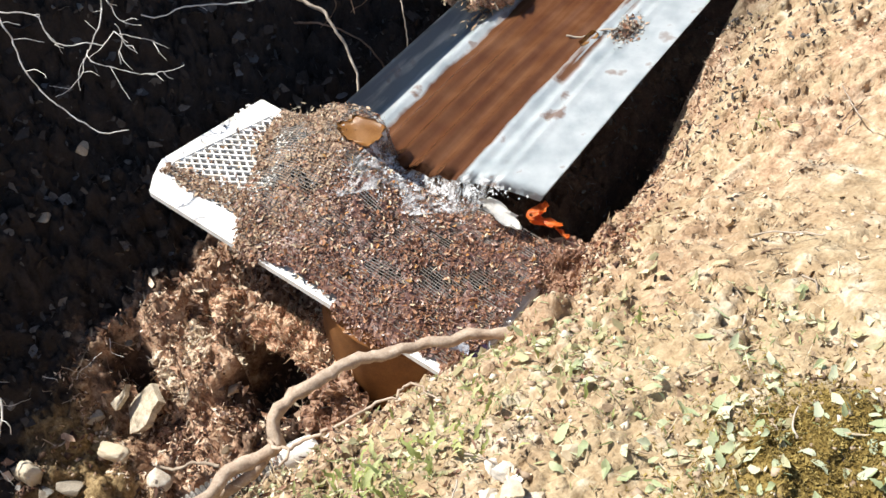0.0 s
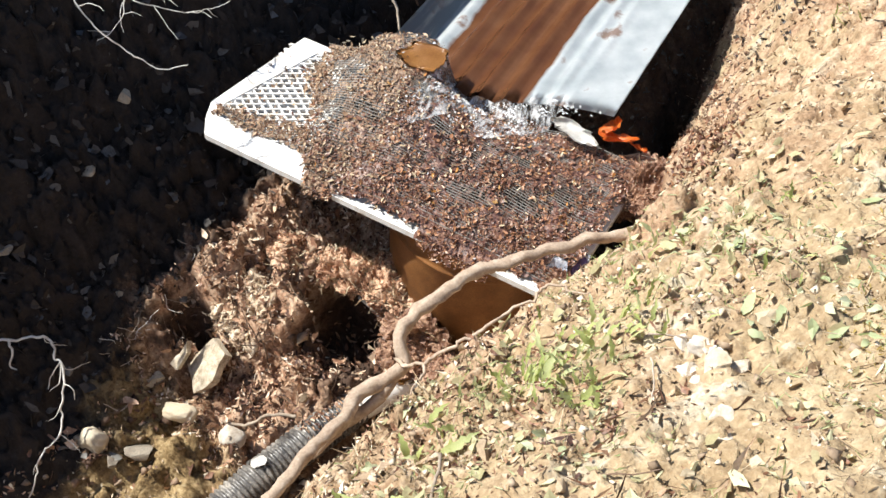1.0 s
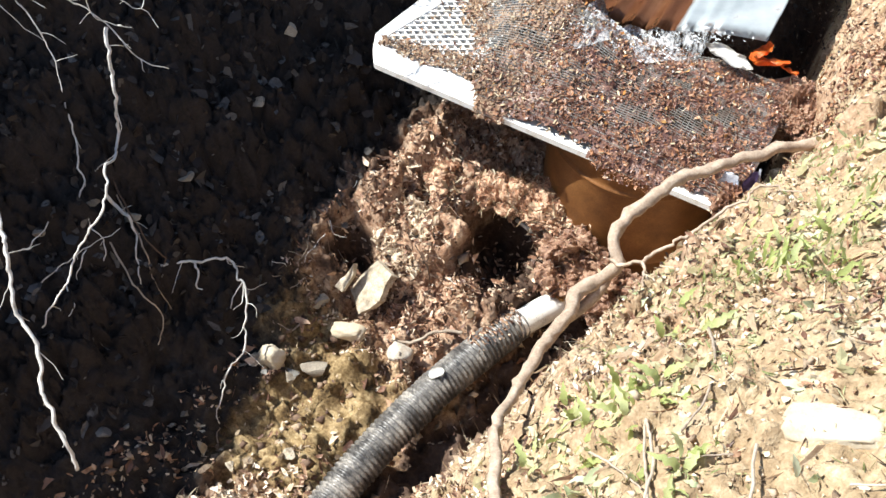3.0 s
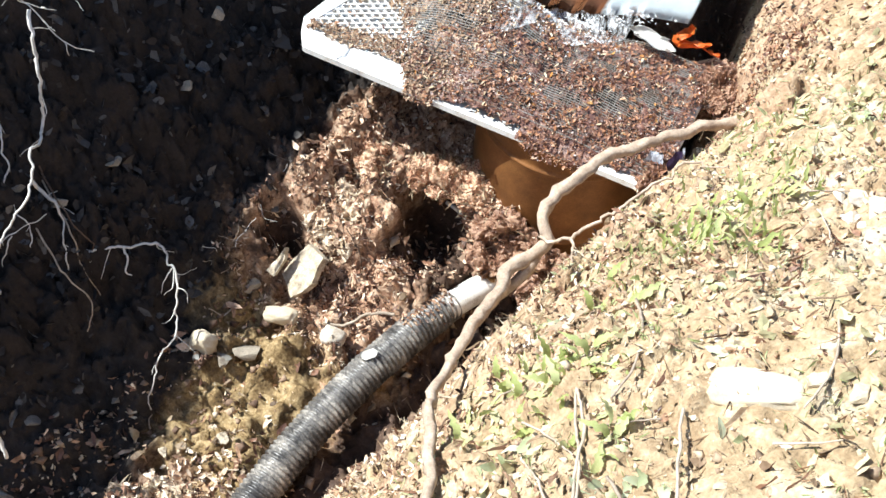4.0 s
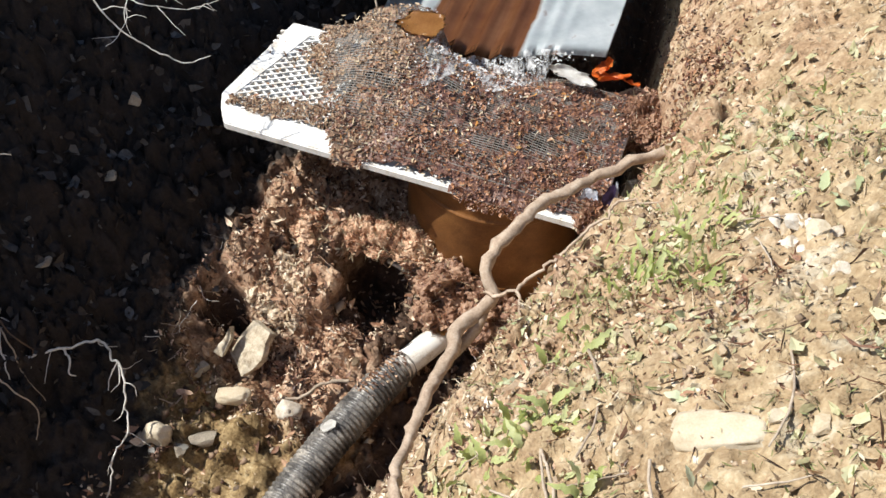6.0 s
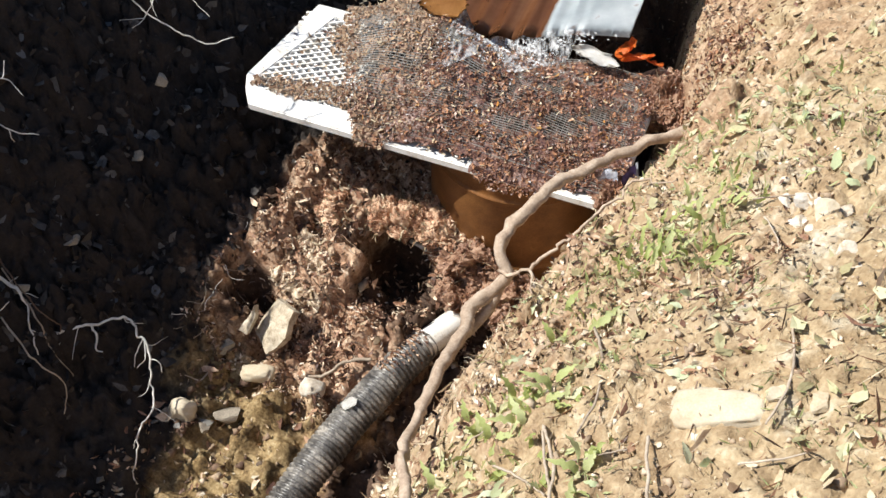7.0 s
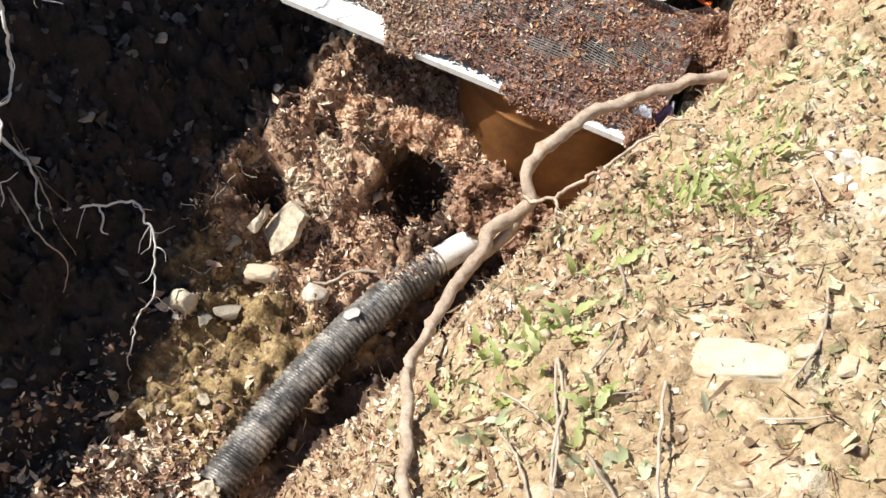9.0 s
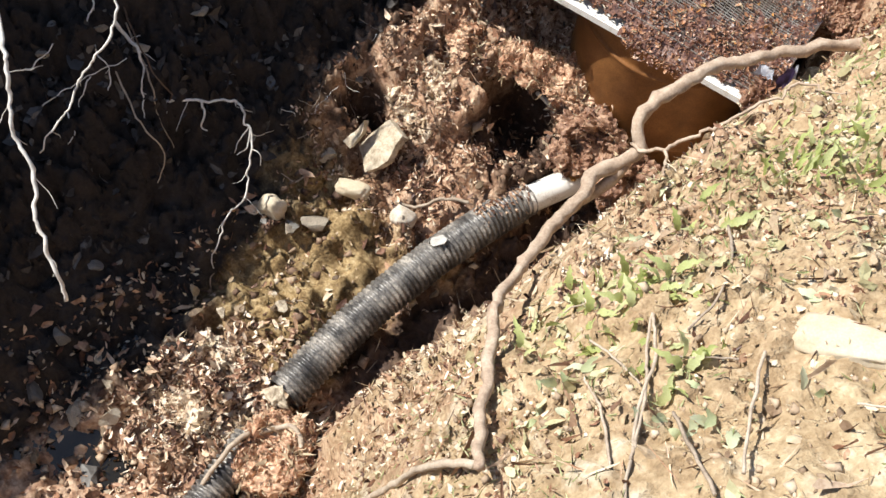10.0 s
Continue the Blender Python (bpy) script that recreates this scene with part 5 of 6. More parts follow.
for x, y, s in ((0.70, 0.68, 0.05), (0.72, 0.73, 0.03), (0.95, 0.34, 0.06), (0.97, 0.29, 0.055), (0.90, 0.62, 0.04), (0.83, 0.42, 0.035)):
    rock("stone_flake", x, y, (s * 1.3, s, s * 0.5), CHALK, "chalky white stone bedded in the clay bank", 400 + int(s * 1000) + int(x * 10), (0, -20, x * 300), 0.5)
for k in range(26, 110):
    r = random.Random(100 + k)
    x, y = (r.uniform(-0.62, 0.18), r.uniform(-1.25, 0.25)) if k < 74 else ((r.uniform(0.55, 1.5), r.uniform(-0.7, 2.0)) if k < 90 else (r.uniform(-1.3, -0.62), r.uniform(-0.9, 1.0)))
    s = r.uniform(0.014, 0.042) if k < 74 else r.uniform(0.015, 0.035)
    # Bed pebbles left of x -0.36 carry the far bank's shade in their colour.
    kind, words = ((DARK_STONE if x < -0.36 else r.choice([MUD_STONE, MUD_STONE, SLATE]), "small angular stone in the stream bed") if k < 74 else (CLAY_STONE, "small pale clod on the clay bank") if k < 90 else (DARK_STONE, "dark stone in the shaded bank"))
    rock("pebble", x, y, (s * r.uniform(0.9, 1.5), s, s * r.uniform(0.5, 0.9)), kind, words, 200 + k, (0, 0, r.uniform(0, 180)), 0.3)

# ---------------------------------------------------------------- debris clumps


CRUMB = material("debris_crumb", [(0.08, (0.035, 0.014, 0.009)), (0.38, (0.25, 0.13, 0.080)), (0.62, (0.56, 0.40, 0.27)), (0.92, (0.84, 0.74, 0.60))], 60, 0.7, per="island", spread=0.47)


def clump(at, size, turn, seed, label, mat=None):
    bm = bmesh.new()
    bmesh.ops.create_icosphere(bm, subdivisions=6 if size[0] >= 0.3 and at[1] > 0 else 5, radius=0.5)
    off = Vector((seed * 2.3, seed * 0.9, seed))
    for v in bm.verts:
        p = Vector((v.co.x * size[0], v.co.y * size[1], max(v.co.z, -0.36) * size[2]))
        n = Vector((v.co.x / size[0], v.co.y / size[1], v.co.z / size[2])).normalized()
        dist, cells = noise.voronoi(p * 15 + off + noise.noise_vector(p * 25 + off) * 0.35)
        d = 0.012 * noise.cell(cells[0] * 7.0) - 0.020 * max(0.0, 1 - (dist[1] - dist[0]) / 0.13)
        dist, cells = noise.voronoi(p * 42 + off + noise.noise_vector(p * 70 + off) * 0.3)
        d += 0.005 * noise.cell(cells[0] * 7.0) - 0.008 * max(0.0, 1 - (dist[1] - dist[0]) / 0.18)
        d += noise.fractal(p * 7 + off, 0.7, 2.1, 6) * 0.042 + noise.noise(p * 110 + off) * 0.006
        v.co = p + n * d
    ob = part("debris_clump", bm, mat or CLUMP, smooth=False)
    ob.matrix_basis = pose(*at, *turn)
    tagged(ob, label, "debris")
    area = size[0] * size[1]
    scatter_on(ob, int(area * 22000), 0.004, 0.024, (MAT_LEAF if mat.name == "wet_debris" else BROWN_LEAF) if mat else CRUMB, "brown_litter", "brown leaf scraps sticking to matted debris", 1.2, 0.24)
    scatter_on(ob, int(area * (1200 if mat and mat.name == "wet_debris" else 5000)), 0.005, 0.020, DRY_LEAF, "pale_litter", "pale leaf scraps sticking to matted debris", 1.2, 0.3)
    scatter_on(ob, int(area * (1200 if mat and mat.name == "wet_debris" else 5200)), 0.02, 0.075, DRY_LEAF, "root_fibres", "dry root fibres hanging out of matted debris", 1.0, 0.06, 0.5, -0.8)




def fringe(k, x0, x1, y0, y1, z0, z1, low, label):
    """Thin dry roots and stems hanging from the edge of the far bank."""
    for i in range(k):
        r = random.Random(3000 + i + int(x0 * 100))
        x, y, z = r.uniform(x0, x1), r.uniform(y0, y1), r.uniform(z0, z1)
        n = r.uniform(low * 0.5, low)
        pts = [(x - 0.25, y + 0.05, z + 0.1), (x, y, z), (x + r.gauss(0.04, 0.03), y + r.gauss(0, 0.03), z - n * 0.5), (x + r.gauss(0.05, 0.04), y + r.gauss(0, 0.04), z - n)]
        twig("root", pts, r.uniform(0.002, 0.005), 0.0015, TWIG if r.random() < 0.4 else DARK_TWIG, label, "root", "roots from the shaded bank")


fringe(12, -1.10, -0.94, 1.3, 1.95, 0.85, 1.05, 0.2, "thin dry root hanging beside the roofing sheet")
fringe(7, -0.95, -0.72, -0.95, -0.3, 0.3, 0.5, 0.2, "thin pale root hanging from the shaded bank")
CLUMP = material("matted_debris", [(0.37, (0.085, 0.042, 0.026)), (0.45, (0.50, 0.36, 0.24)), (0.55, (0.82, 0.71, 0.55))], 16, 0.9, bump=0.9, fine=120, depth=0.012)
WET_CLUMP = material("wet_debris", [(0.36, (0.035, 0.016, 0.010)), (0.46, (0.19, 0.095, 0.058)), (0.57, (0.40, 0.25, 0.165))], 18, 0.5, bump=0.9, fine=120, depth=0.012)
RED_CLUMP = material("red_debris", [(0.37, (0.05, 0.021, 0.013)), (0.46, (0.38, 0.195, 0.113)), (0.57, (0.74, 0.52, 0.36))], 18, 0.85, bump=0.9, fine=120, depth=0.012)
clump((-0.45, 0.35, 0.165), (0.36, 0.22, 0.20), (0, 6, 14), 2, "sunlit clump of matted roots, soil and dead leaves")
clump((-0.395, 0.345, 0.14), (0.22, 0.20, 0.26), (0, 6, 30), 21, "pale overhanging lump of matted roots and soil")
clump((-0.185, 0.615, 0.325), (0.40, 0.20, 0.09), (0, 0, 20), 5, "ledge of matted dead leaves over a dark hollow", RED_CLUMP)
clump((-0.50, 0.58, 0.25), (0.40, 0.22, 0.16), (0, 0, 12), 7, "matted heap of leaves and roots below the panel", RED_CLUMP)
clump((-0.06, 0.62, 0.245), (0.16, 0.13, 0.18), (0, 0, 30), 25, "reddish debris heaped against the drum", RED_CLUMP)
clump((0.04, 0.55, 0.16), (0.20, 0.15, 0.16), (0, 0, 20), 33, "wet red-brown debris at the drum's foot", WET_CLUMP)
clump((0.045, 0.600, 0.235), (0.27, 0.12, 0.25), (0, 12, 12), 35, "wet red-brown debris piled up the drum's side", WET_CLUMP)
clump((0.175, 0.635, 0.16), (0.24, 0.17, 0.25), (0, 0, 25), 39, "wet brown debris filling the gap beside the drum", WET_CLUMP)
clump((0.45, 0.97, 0.62), (0.13, 0.22, 0.16), (0, 0, -10), 27, "dark debris wedged between screen and bank", RED_CLUMP)
clump((-0.14, 0.30, 0.075), (0.22, 0.15, 0.14), (0, 0, 30), 9, "low heap of wet brown debris beside the pipe", WET_CLUMP)
clump((-0.20, 0.36, 0.10), (0.12, 0.09, 0.12), (0, 0, 10), 37, "lump of grey mud and roots under the hollow", WET_CLUMP)
clump((0.20, -0.72, 0.065), (0.24, 0.22, 0.08), (0, 0, 0), 11, "heap of soil and leaves over the buried pipe", RED_CLUMP)
clump((-0.08, -0.74, -0.01), (0.38, 0.28, 0.075), (0, 0, 20), 13, "sunlit heap of leaf litter at the water's edge")

for k in range(26):
    r = random.Random(4000 + k)
    x, y = r.uniform(-0.58, -0.02), r.uniform(0.25, 0.62)
    if -0.36 < x < -0.08 and 0.38 < y < 0.62:
        continue
    z = 0.34 - 0.3 * max(0.0, 0.45 - y) - 0.06 * (k % 3)
    pts = [(x + i * r.gauss(0.012, 0.02), y - i * r.uniform(0.0, 0.03), z - i * r.uniform(0.01, 0.05)) for i in range(4)]
    pts = [Vector((p[0], p[1], max(p[2], on(p[0], p[1], 0.01).z))) for p in pts]
    twig("root_fibre", pts, r.uniform(0.0014, 0.0024), 0.0008, DARK_TWIG, "thin dry root straggling over matted debris", "root", "roots in the debris")
for k in range(26):
    r = random.Random(7000 + k)
    x, y = r.gauss(-0.60, 0.035), r.uniform(-0.10, 0.32)
    p = on(x, y, 0.008 + 0.02 * r.random())
    bend = Vector((r.gauss(0.005, 0.022), r.gauss(0.0, 0.022), -r.uniform(0.0, 0.02)))
    twig("root_fibre", [p - bend * 0.6 + Vector((0, 0, 0.006)), p, p + bend, p + bend * 1.6 + Vector((r.gauss(0, 0.016), r.gauss(0, 0.016), -0.008))], r.uniform(0.0010, 0.0020), 0.0007, (TWIG, DARK_TWIG, WHITE_ROOT)[k % 3], "thin dry root straggling over matted debris", "root", "roots in the debris")
for mat, k in ((BROWN_LEAF, 150), (GREY_CHIP, 130)):
    u, v = RNG.normal(0.17, 0.026, k), RNG.normal(0.84, 0.038, k)
    lift = 0.008 + 0.03 * RNG.random(k) * np.exp(-(((u - 0.17) / 0.03) ** 2) - ((v - 0.84) / 0.04) ** 2)
    at = np.array([SHEET @ Vector((float(a), float(b), rib(float(a)) + float(h))) for a, b, h in zip(u, v, lift)])
    tagged(scatter("sheet_litter", at, np.tile([-0.2, -0.2, 1.0], (k, 1)), RNG.uniform(0.010, 0.034, k), mat, 0.9, 0.5, 0.5), "grey-brown dead leaves and grit piled on the roofing sheet", "leaves", kind="stuff")
clump((-0.84, 1.87, 0.76), (0.26, 0.34, 0.20), (0, 0, 15), 43, "dead leaves and roots fallen over the sheet's edge", RED_CLUMP)

# ---------------------------------------------------------------- scraps round the screen


def scrap(name, at, size, turn, mat, label, seed, category, torn=0.35):
    """A curled, torn sheet with thickness."""
    bm = bmesh.new()
    n = 9
    g = []
    for i in range(n):
        row = []
        for j in range(n):
            u, v = i / (n - 1) - 0.5, j / (n - 1) - 0.5
            q = Vector((u * 3 + seed, v * 3, seed * 0.7))
            edge = 1 + torn * noise.noise(q * 1.3)
            k = 1 - 0.35 * (abs(u) * 2) ** 3 * (abs(v) * 2)
            row.append(bm.verts.new((u * size[0] * edge * k, v * size[1] * edge * k, size[2] * (noise.noise(q) + 2.2 * u * u + 1.2 * v * v))))
        g.append(row)
    top = [bm.faces.new((g[i][j], g[i + 1][j], g[i + 1][j + 1], g[i][j + 1])) for i in range(n - 1) for j in range(n - 1)]
    bmesh.ops.solidify(bm, geom=top, thickness=0.003)
    bmesh.ops.recalc_face_normals(bm, faces=bm.faces)
    ob = part(name, bm, mat)
    ob.matrix_basis = pose(*at, *turn)
    return tagged(ob, label, category)


scrap("rusty_scrap", (-0.385, 0.985, 0.868), (0.17, 0.095, 0.005), (12, -6, 25), WET_RUST, "wet tan rusted scrap beside the roofing sheet", 12, "scrap", 0.42)
scrap("orange_scrap", (0.155, 1.262, 0.752), (0.045, 0.11, 0.018), (15, -10, -77), ORANGE, "bright orange torn plastic under the sheet's end", 5, "scrap", 0.6)
scrap("orange_scrap", (0.12, 1.275, 0.765), (0.045, 0.06, 0.02), (30, 10, -60), ORANGE, "small bright orange plastic shred under the sheet's end", 21, "scrap", 0.6)
scrap("orange_scrap", (0.215, 1.275, 0.748), (0.018, 0.06, 0.012), (10, -20, -100), ORANGE, "thin orange plastic shred on the debris", 27, "scrap", 0.6)
clump((0.26, 1.23, 0.645), (0.30, 0.24, 0.15), (0, -20, 10), 17, "wet reddish debris banked against the screen's end", WET_CLUMP)
clump(PANEL @ Vector((1.125, 0.075, 0.0)), (0.15, 0.17, 0.10), (0, 10, 30), 45, "wet leaves and torn fibres over the tray's buried corner", WET_CLUMP)
leaf_at = SHEET @ Vector((0.262, 0.74, rib(0.262) + 0.006))
scrap("pale_leaf", leaf_at, (0.04, 0.09, 0.012), (0, 0, 10), TAN, "tan dead leaf caught on the roofing sheet", 24, "leaf")
twig("fallen_twig", [SHEET @ Vector((c, a, rib(c) + 0.008)) for c, a in ((0.34, 0.72), (0.30, 0.75), (0.25, 0.80), (0.20, 0.83))], 0.004, 0.003, TWIG, "pale twig lying across the roofing sheet", "twig", "fallen twigs")
k = 420
u, v = RNG.normal(0.715, 0.02, k), RNG.normal(0.83, 0.09, k)
at = np.array([SHEET @ Vector((float(a), float(b), rib(float(a)) + 0.01)) for a, b in zip(u, v)])
tagged(scatter("edge_litter", at, np.tile([0.2, -0.2, 1.0], (k, 1)), RNG.uniform(0.015, 0.05, k), DRY_LEAF, 1.0, 0.2, 0.4), "dry grass and leaves hanging over the sheet's edge", "leaves", kind="stuff")
scrap("orange_scrap", (0.305, 1.325, 0.765), (0.04, 0.11, 0.02), (20, 30, 30), WET_RUST, "orange-brown wet leaf beside the bank", 8, "leaf")
scrap("bleached_bark", (0.058, 1.170, 0.768), (0.150, 0.052, 0.014), (18, 4, 12), FOIL, "torn bleached bark lying on the wet leaves", 33, "bark", 0.6)
scrap("plastic_scrap", (0.352, 0.775, 0.728), (0.062, 0.075, 0.012), (58, 0, 22), BLUE_SCRAP, "crumpled lilac-white plastic sheet hanging between screen and bank", 11, "scrap", 0.15)
scrap("plastic_scrap", (0.398, 0.800, 0.738), (0.034, 0.095, 0.010), (62, 12, 30), PURPLE, "dark purple plastic strip hanging beside the bank", 14, "scrap", 0.15)
scrap("plastic_scrap", (0.412, 0.822, 0.755), (0.012, 0.080, 0.006), (62, -8, 28), BLUE_SCRAP, "thin pale plastic strip hanging beside the bank", 15, "scrap", 0.15)
scrap("plastic_scrap", (0.450, 0.860, 0.760), (0.075, 0.07, 0.014), (60, -10, 40), BLACK_PLASTIC, "crumpled black plastic scrap by the screen", 18, "scrap", 0.2)
scrap("pale_leaf", (0.062, 0.505, 0.178), (0.05, 0.07, 0.012), (0, 10, 30), TAN, "tan dead leaf lying over the white pipe's end", 31, "leaf")
scrap("pale_leaf", (0.004, 0.01, 0.180), (0.058, 0.036, 0.004), (0, -14, 60), FOIL, "pale dead leaf stuck across the black pipe", 17, "leaf", 0.1)
limb("white_stick", [(-0.19, 0.56, 0.275), (-0.15, 0.565, 0.27), (-0.11, 0.57, 0.25)], [0.006, 0.007, 0.005], WHITE_WOOD)
tagged(bpy.data.objects["white_stick"], "white stick end poking out of the debris", "stick")

# ---------------------------------------------------------------- twigs and stems on the near bank
def drop_twig(path, r0, r1, lift):
    pale = random.Random(len(path) + int(path[0][0] * 1000)).random()
    r0, r1 = (r0 * 0.55, r1 * 0.5) if path[0][0] > 0.5 else (r0, r1)
    pts = [Vector((x, y, float(land(x, y)) + 0.018)) if x > 0.5 else on(x, y, (lift * 0.4 if x > 0.5 else lift) + (0.006 if 0 < i < len(path) - 1 else 0)) for i, (x, y) in enumerate(path)]
    twig("fallen_twig", pts, r0, r1, TWIG if pale < 0.85 or path[0][0] < 0.6 else DARK_TWIG, "dry fallen twig lying on the littered ground", "twig", "fallen twigs", 0.004 if path[0][0] > 0.5 else 0.006)


drop_twig([(0.905, 0.257), (0.936, 0.225), (0.976, 0.161)], 0.004, 0.002, 0.012)
drop_twig([(0.86, 0.318), (0.89, 0.33), (0.93, 0.332)], 0.005, 0.003, 0.008)
drop_twig([(0.972, -0.312), (1.021, -0.401), (1.085, -0.516)], 0.006, 0.006, 0.02)
drop_twig([(0.759, -0.28), (0.838, -0.394), (0.903, -0.483), (0.961, -0.586)], 0.005, 0.006, 0.02)
drop_twig([(0.74, -0.404), (0.808, -0.425), (0.874, -0.457)], 0.005, 0.004, 0.012)
drop_twig([(0.75, -0.091), (0.819, -0.181), (0.854, -0.267), (0.857, -0.331)], 0.006, 0.004, 0.015)
drop_twig([(1.076, -0.037), (1.109, -0.113), (1.126, -0.187), (1.124, -0.243)], 0.005, 0.004, 0.02)
drop_twig([(0.784, -0.315), (0.855, -0.398), (0.913, -0.512), (1.001, -0.639)], 0.006, 0.006, 0.02)
drop_twig([(0.95, -0.482), (1.008, -0.52), (1.081, -0.566)], 0.006, 0.007, 0.015)
drop_twig([(0.862, -0.394), (0.906, -0.369), (0.953, -0.343)], 0.004, 0.003, 0.012)
drop_twig([(0.798, -0.485), (0.863, -0.53), (0.951, -0.614)], 0.005, 0.005, 0.012)
drop_twig([(0.993, -0.025), (1.039, 0.003), (1.077, 0.034)], 0.003, 0.002, 0.006)
drop_twig([(0.828, 1.168), (0.879, 1.213), (0.951, 1.245)], 0.004, 0.003, 0.006)
drop_twig([(0.564, 1.894), (0.685, 1.786), (0.796, 1.731)], 0.004, 0.002, 0.01)
drop_twig([(1.122, -0.325), (1.161, -0.307), (1.2, -0.282)], 0.004, 0.003, 0.006)
drop_twig([(0.476, -0.75), (0.60, -0.76), (0.70, -0.73), (0.779, -0.696)], 0.007, 0.008, 0.01)
drop_twig([(-0.243, 0.06), (-0.18, 0.11), (-0.13, 0.155), (-0.07, 0.205)], 0.005, 0.006, 0.045)
for path in ([(0.140, -0.722, 0.085), (0.188, -0.649, 0.11), (0.235, -0.650, 0.115), (0.262, -0.675, 0.105), (0.33, -0.73, 0.10)], [(0.126, -0.743, 0.09), (0.130, -0.79, 0.095), (0.136, -0.83, 0.09), (0.165, -0.92, 0.07)]):
    twig("root", path, 0.0085, 0.006, TWIG, "pale curved root lying over the buried pipe", "root", "roots over the pipe")
drop_twig([(-0.45, 0.40), (-0.40, 0.30), (-0.36, 0.25)], 0.004, 0.003, 0.02)
for k in range(46):
    r = random.Random(500 + k)
    x, y = (r.uniform(0.55, 1.5), r.uniform(-0.75, 2.2)) if k < 28 else (r.uniform(-0.6, 0.3), r.uniform(-0.6, 0.55))
    a, s = r.uniform(0, 6.28), r.uniform(0.03, 0.09)
    pts = [on(x + math.cos(a + b) * s * t, y + math.sin(a + b) * s * t, 0.006 + 0.008 * t) for t, b in ((0, 0), (0.5, 0.2), (1, -0.1))]
    twig("fallen_twig", pts, 0.0028, 0.0014, TWIG if r.random() < 0.5 else DARK_TWIG, "short dry fallen twig on the littered ground", "twig", "fallen twigs")

# ---------------------------------------------------------------- weeds


def leaf_mesh(name, slim, bend, mat, seed):
    """A leaf one metre long from its foot, folded along the midrib and bending over."""
    bm = bmesh.new()
    r = random.Random(seed)
    rows = []
    for i in range(11):
        t = i / 10
        w = slim * math.sin(math.pi * min(1, 0.06 + 0.94 * t**0.8)) ** 0.8 * (0.02 if i == 10 else 1)
        z = t * (1 - bend * t * 0.5)
        y = bend * t * t * 0.8
        s = 0.05 * math.sin(3 * t + r.random() * 3)
        rows.append([bm.verts.new((-w + s, y - 0.15 * w, z)), bm.verts.new((s, y + 0.10 * w, z - 0.01)), bm.verts.new((w + s, y - 0.15 * w, z))])
    for a, b in zip(rows, rows[1:]):
        for j in range(2):
            bm.faces.new((a[j], a[j + 1], b[j + 1], b[j]))
    me = bpy.data.meshes.new(name)
    bm.to_mesh(me)
    bm.free()
    me.materials.append(mat)
    me.polygons.foreach_set("use_smooth", [True] * len(me.polygons))
    return me


SPEAR = [leaf_mesh("leaf", 0.085, b, GREEN, s) for s, b in ((1, 0.35), (2, 0.6), (3, 0.15))]
OVAL = [leaf_mesh("leaf", 0.20, b, PALE_GREEN, s) for s, b in ((4, 0.6), (5, 1.1), (6, 0.2))]
BROAD = [leaf_mesh("leaf", 0.125, b, GREEN, s) for s, b in ((7, 0.6), (8, 1.0), (9, 0.3))]


def weed(x, y, kinds, count, size, label, seed, spread=0.05, lean=(5, 45)):
    r = random.Random(seed)
    p = on(x, y, -0.004)
    root = base("weed", p)
    for _ in range(int(count * 1.7)):
        me = r.choice(kinds)
        ob = new("leaf", me)
        ob.parent = root
        s = size * (1.08 if kinds is not OVAL else 1.0) * r.uniform(0.45, 1.05)
        dx, dy = r.gauss(0, spread * 0.5), r.gauss(0, spread * 0.5)
        dz = float(ground_z(x + dx, y + dy)) - p.z + 0.004
        ob.matrix_basis = pose(dx, dy, dz, r.uniform(*lean) * -1, r.uniform(-25, 25), r.uniform(0, 360)) @ Matrix.Diagonal((s, s, s, 1))
    return tagged(root, label, "weed", "weeds on the near bank")


NARROW = "green weed with narrow upright leaves on the clay bank"
ROUND = "pale sage-green weed with oval leaves on the clay bank"
LUSH = "bright green weed with broad leaves on the clay bank"
def sprout(k, x, y, words, kinds, count, size, spread):
    weed(x, y, kinds, count, size, words, 900 + k, spread, (22, 76) if kinds is OVAL else (0, 20))


sprout(0, 0.70, -0.30, LUSH, BROAD, 20, 0.07, 0.11)
sprout(1, 0.69, -0.38, LUSH, BROAD, 12, 0.06, 0.08)
sprout(2, 0.74, -0.26, LUSH, BROAD, 10, 0.06, 0.07)
sprout(3, 0.70, -0.04, LUSH, BROAD, 8, 0.06, 0.05)
sprout(4, 0.57, 0.06, ROUND, OVAL, 5, 0.05, 0.05)
sprout(5, 0.70, 0.14, NARROW, SPEAR, 9, 0.065, 0.07)
sprout(6, 0.76, 0.15, NARROW, SPEAR, 10, 0.075, 0.08)
sprout(7, 0.80, 0.21, NARROW, SPEAR, 9, 0.07, 0.08)
sprout(8, 0.84, 0.16, NARROW, SPEAR, 7, 0.07, 0.07)
sprout(9, 0.92, -0.37, LUSH, BROAD, 5, 0.065, 0.07)
sprout(10, 0.955, -0.18, ROUND, OVAL, 2, 0.055, 0.02)
sprout(11, 0.97, -0.46, ROUND, OVAL, 5, 0.055, 0.07)
sprout(12, 0.75, -0.50, ROUND, OVAL, 5, 0.05, 0.06)
sprout(13, 0.80, -0.55, ROUND, OVAL, 4, 0.05, 0.05)
sprout(14, 0.67, 0.63, NARROW, SPEAR, 8, 0.06, 0.09)
sprout(15, 0.82, 0.36, NARROW, SPEAR, 9, 0.07, 0.09)
sprout(16, 0.62, 0.30, NARROW, SPEAR, 6, 0.05, 0.07)
sprout(17, 1.08, -0.31, ROUND, OVAL, 2, 0.05, 0.03)
sprout(18, 0.86, -0.42, LUSH, BROAD, 4, 0.06, 0.07)
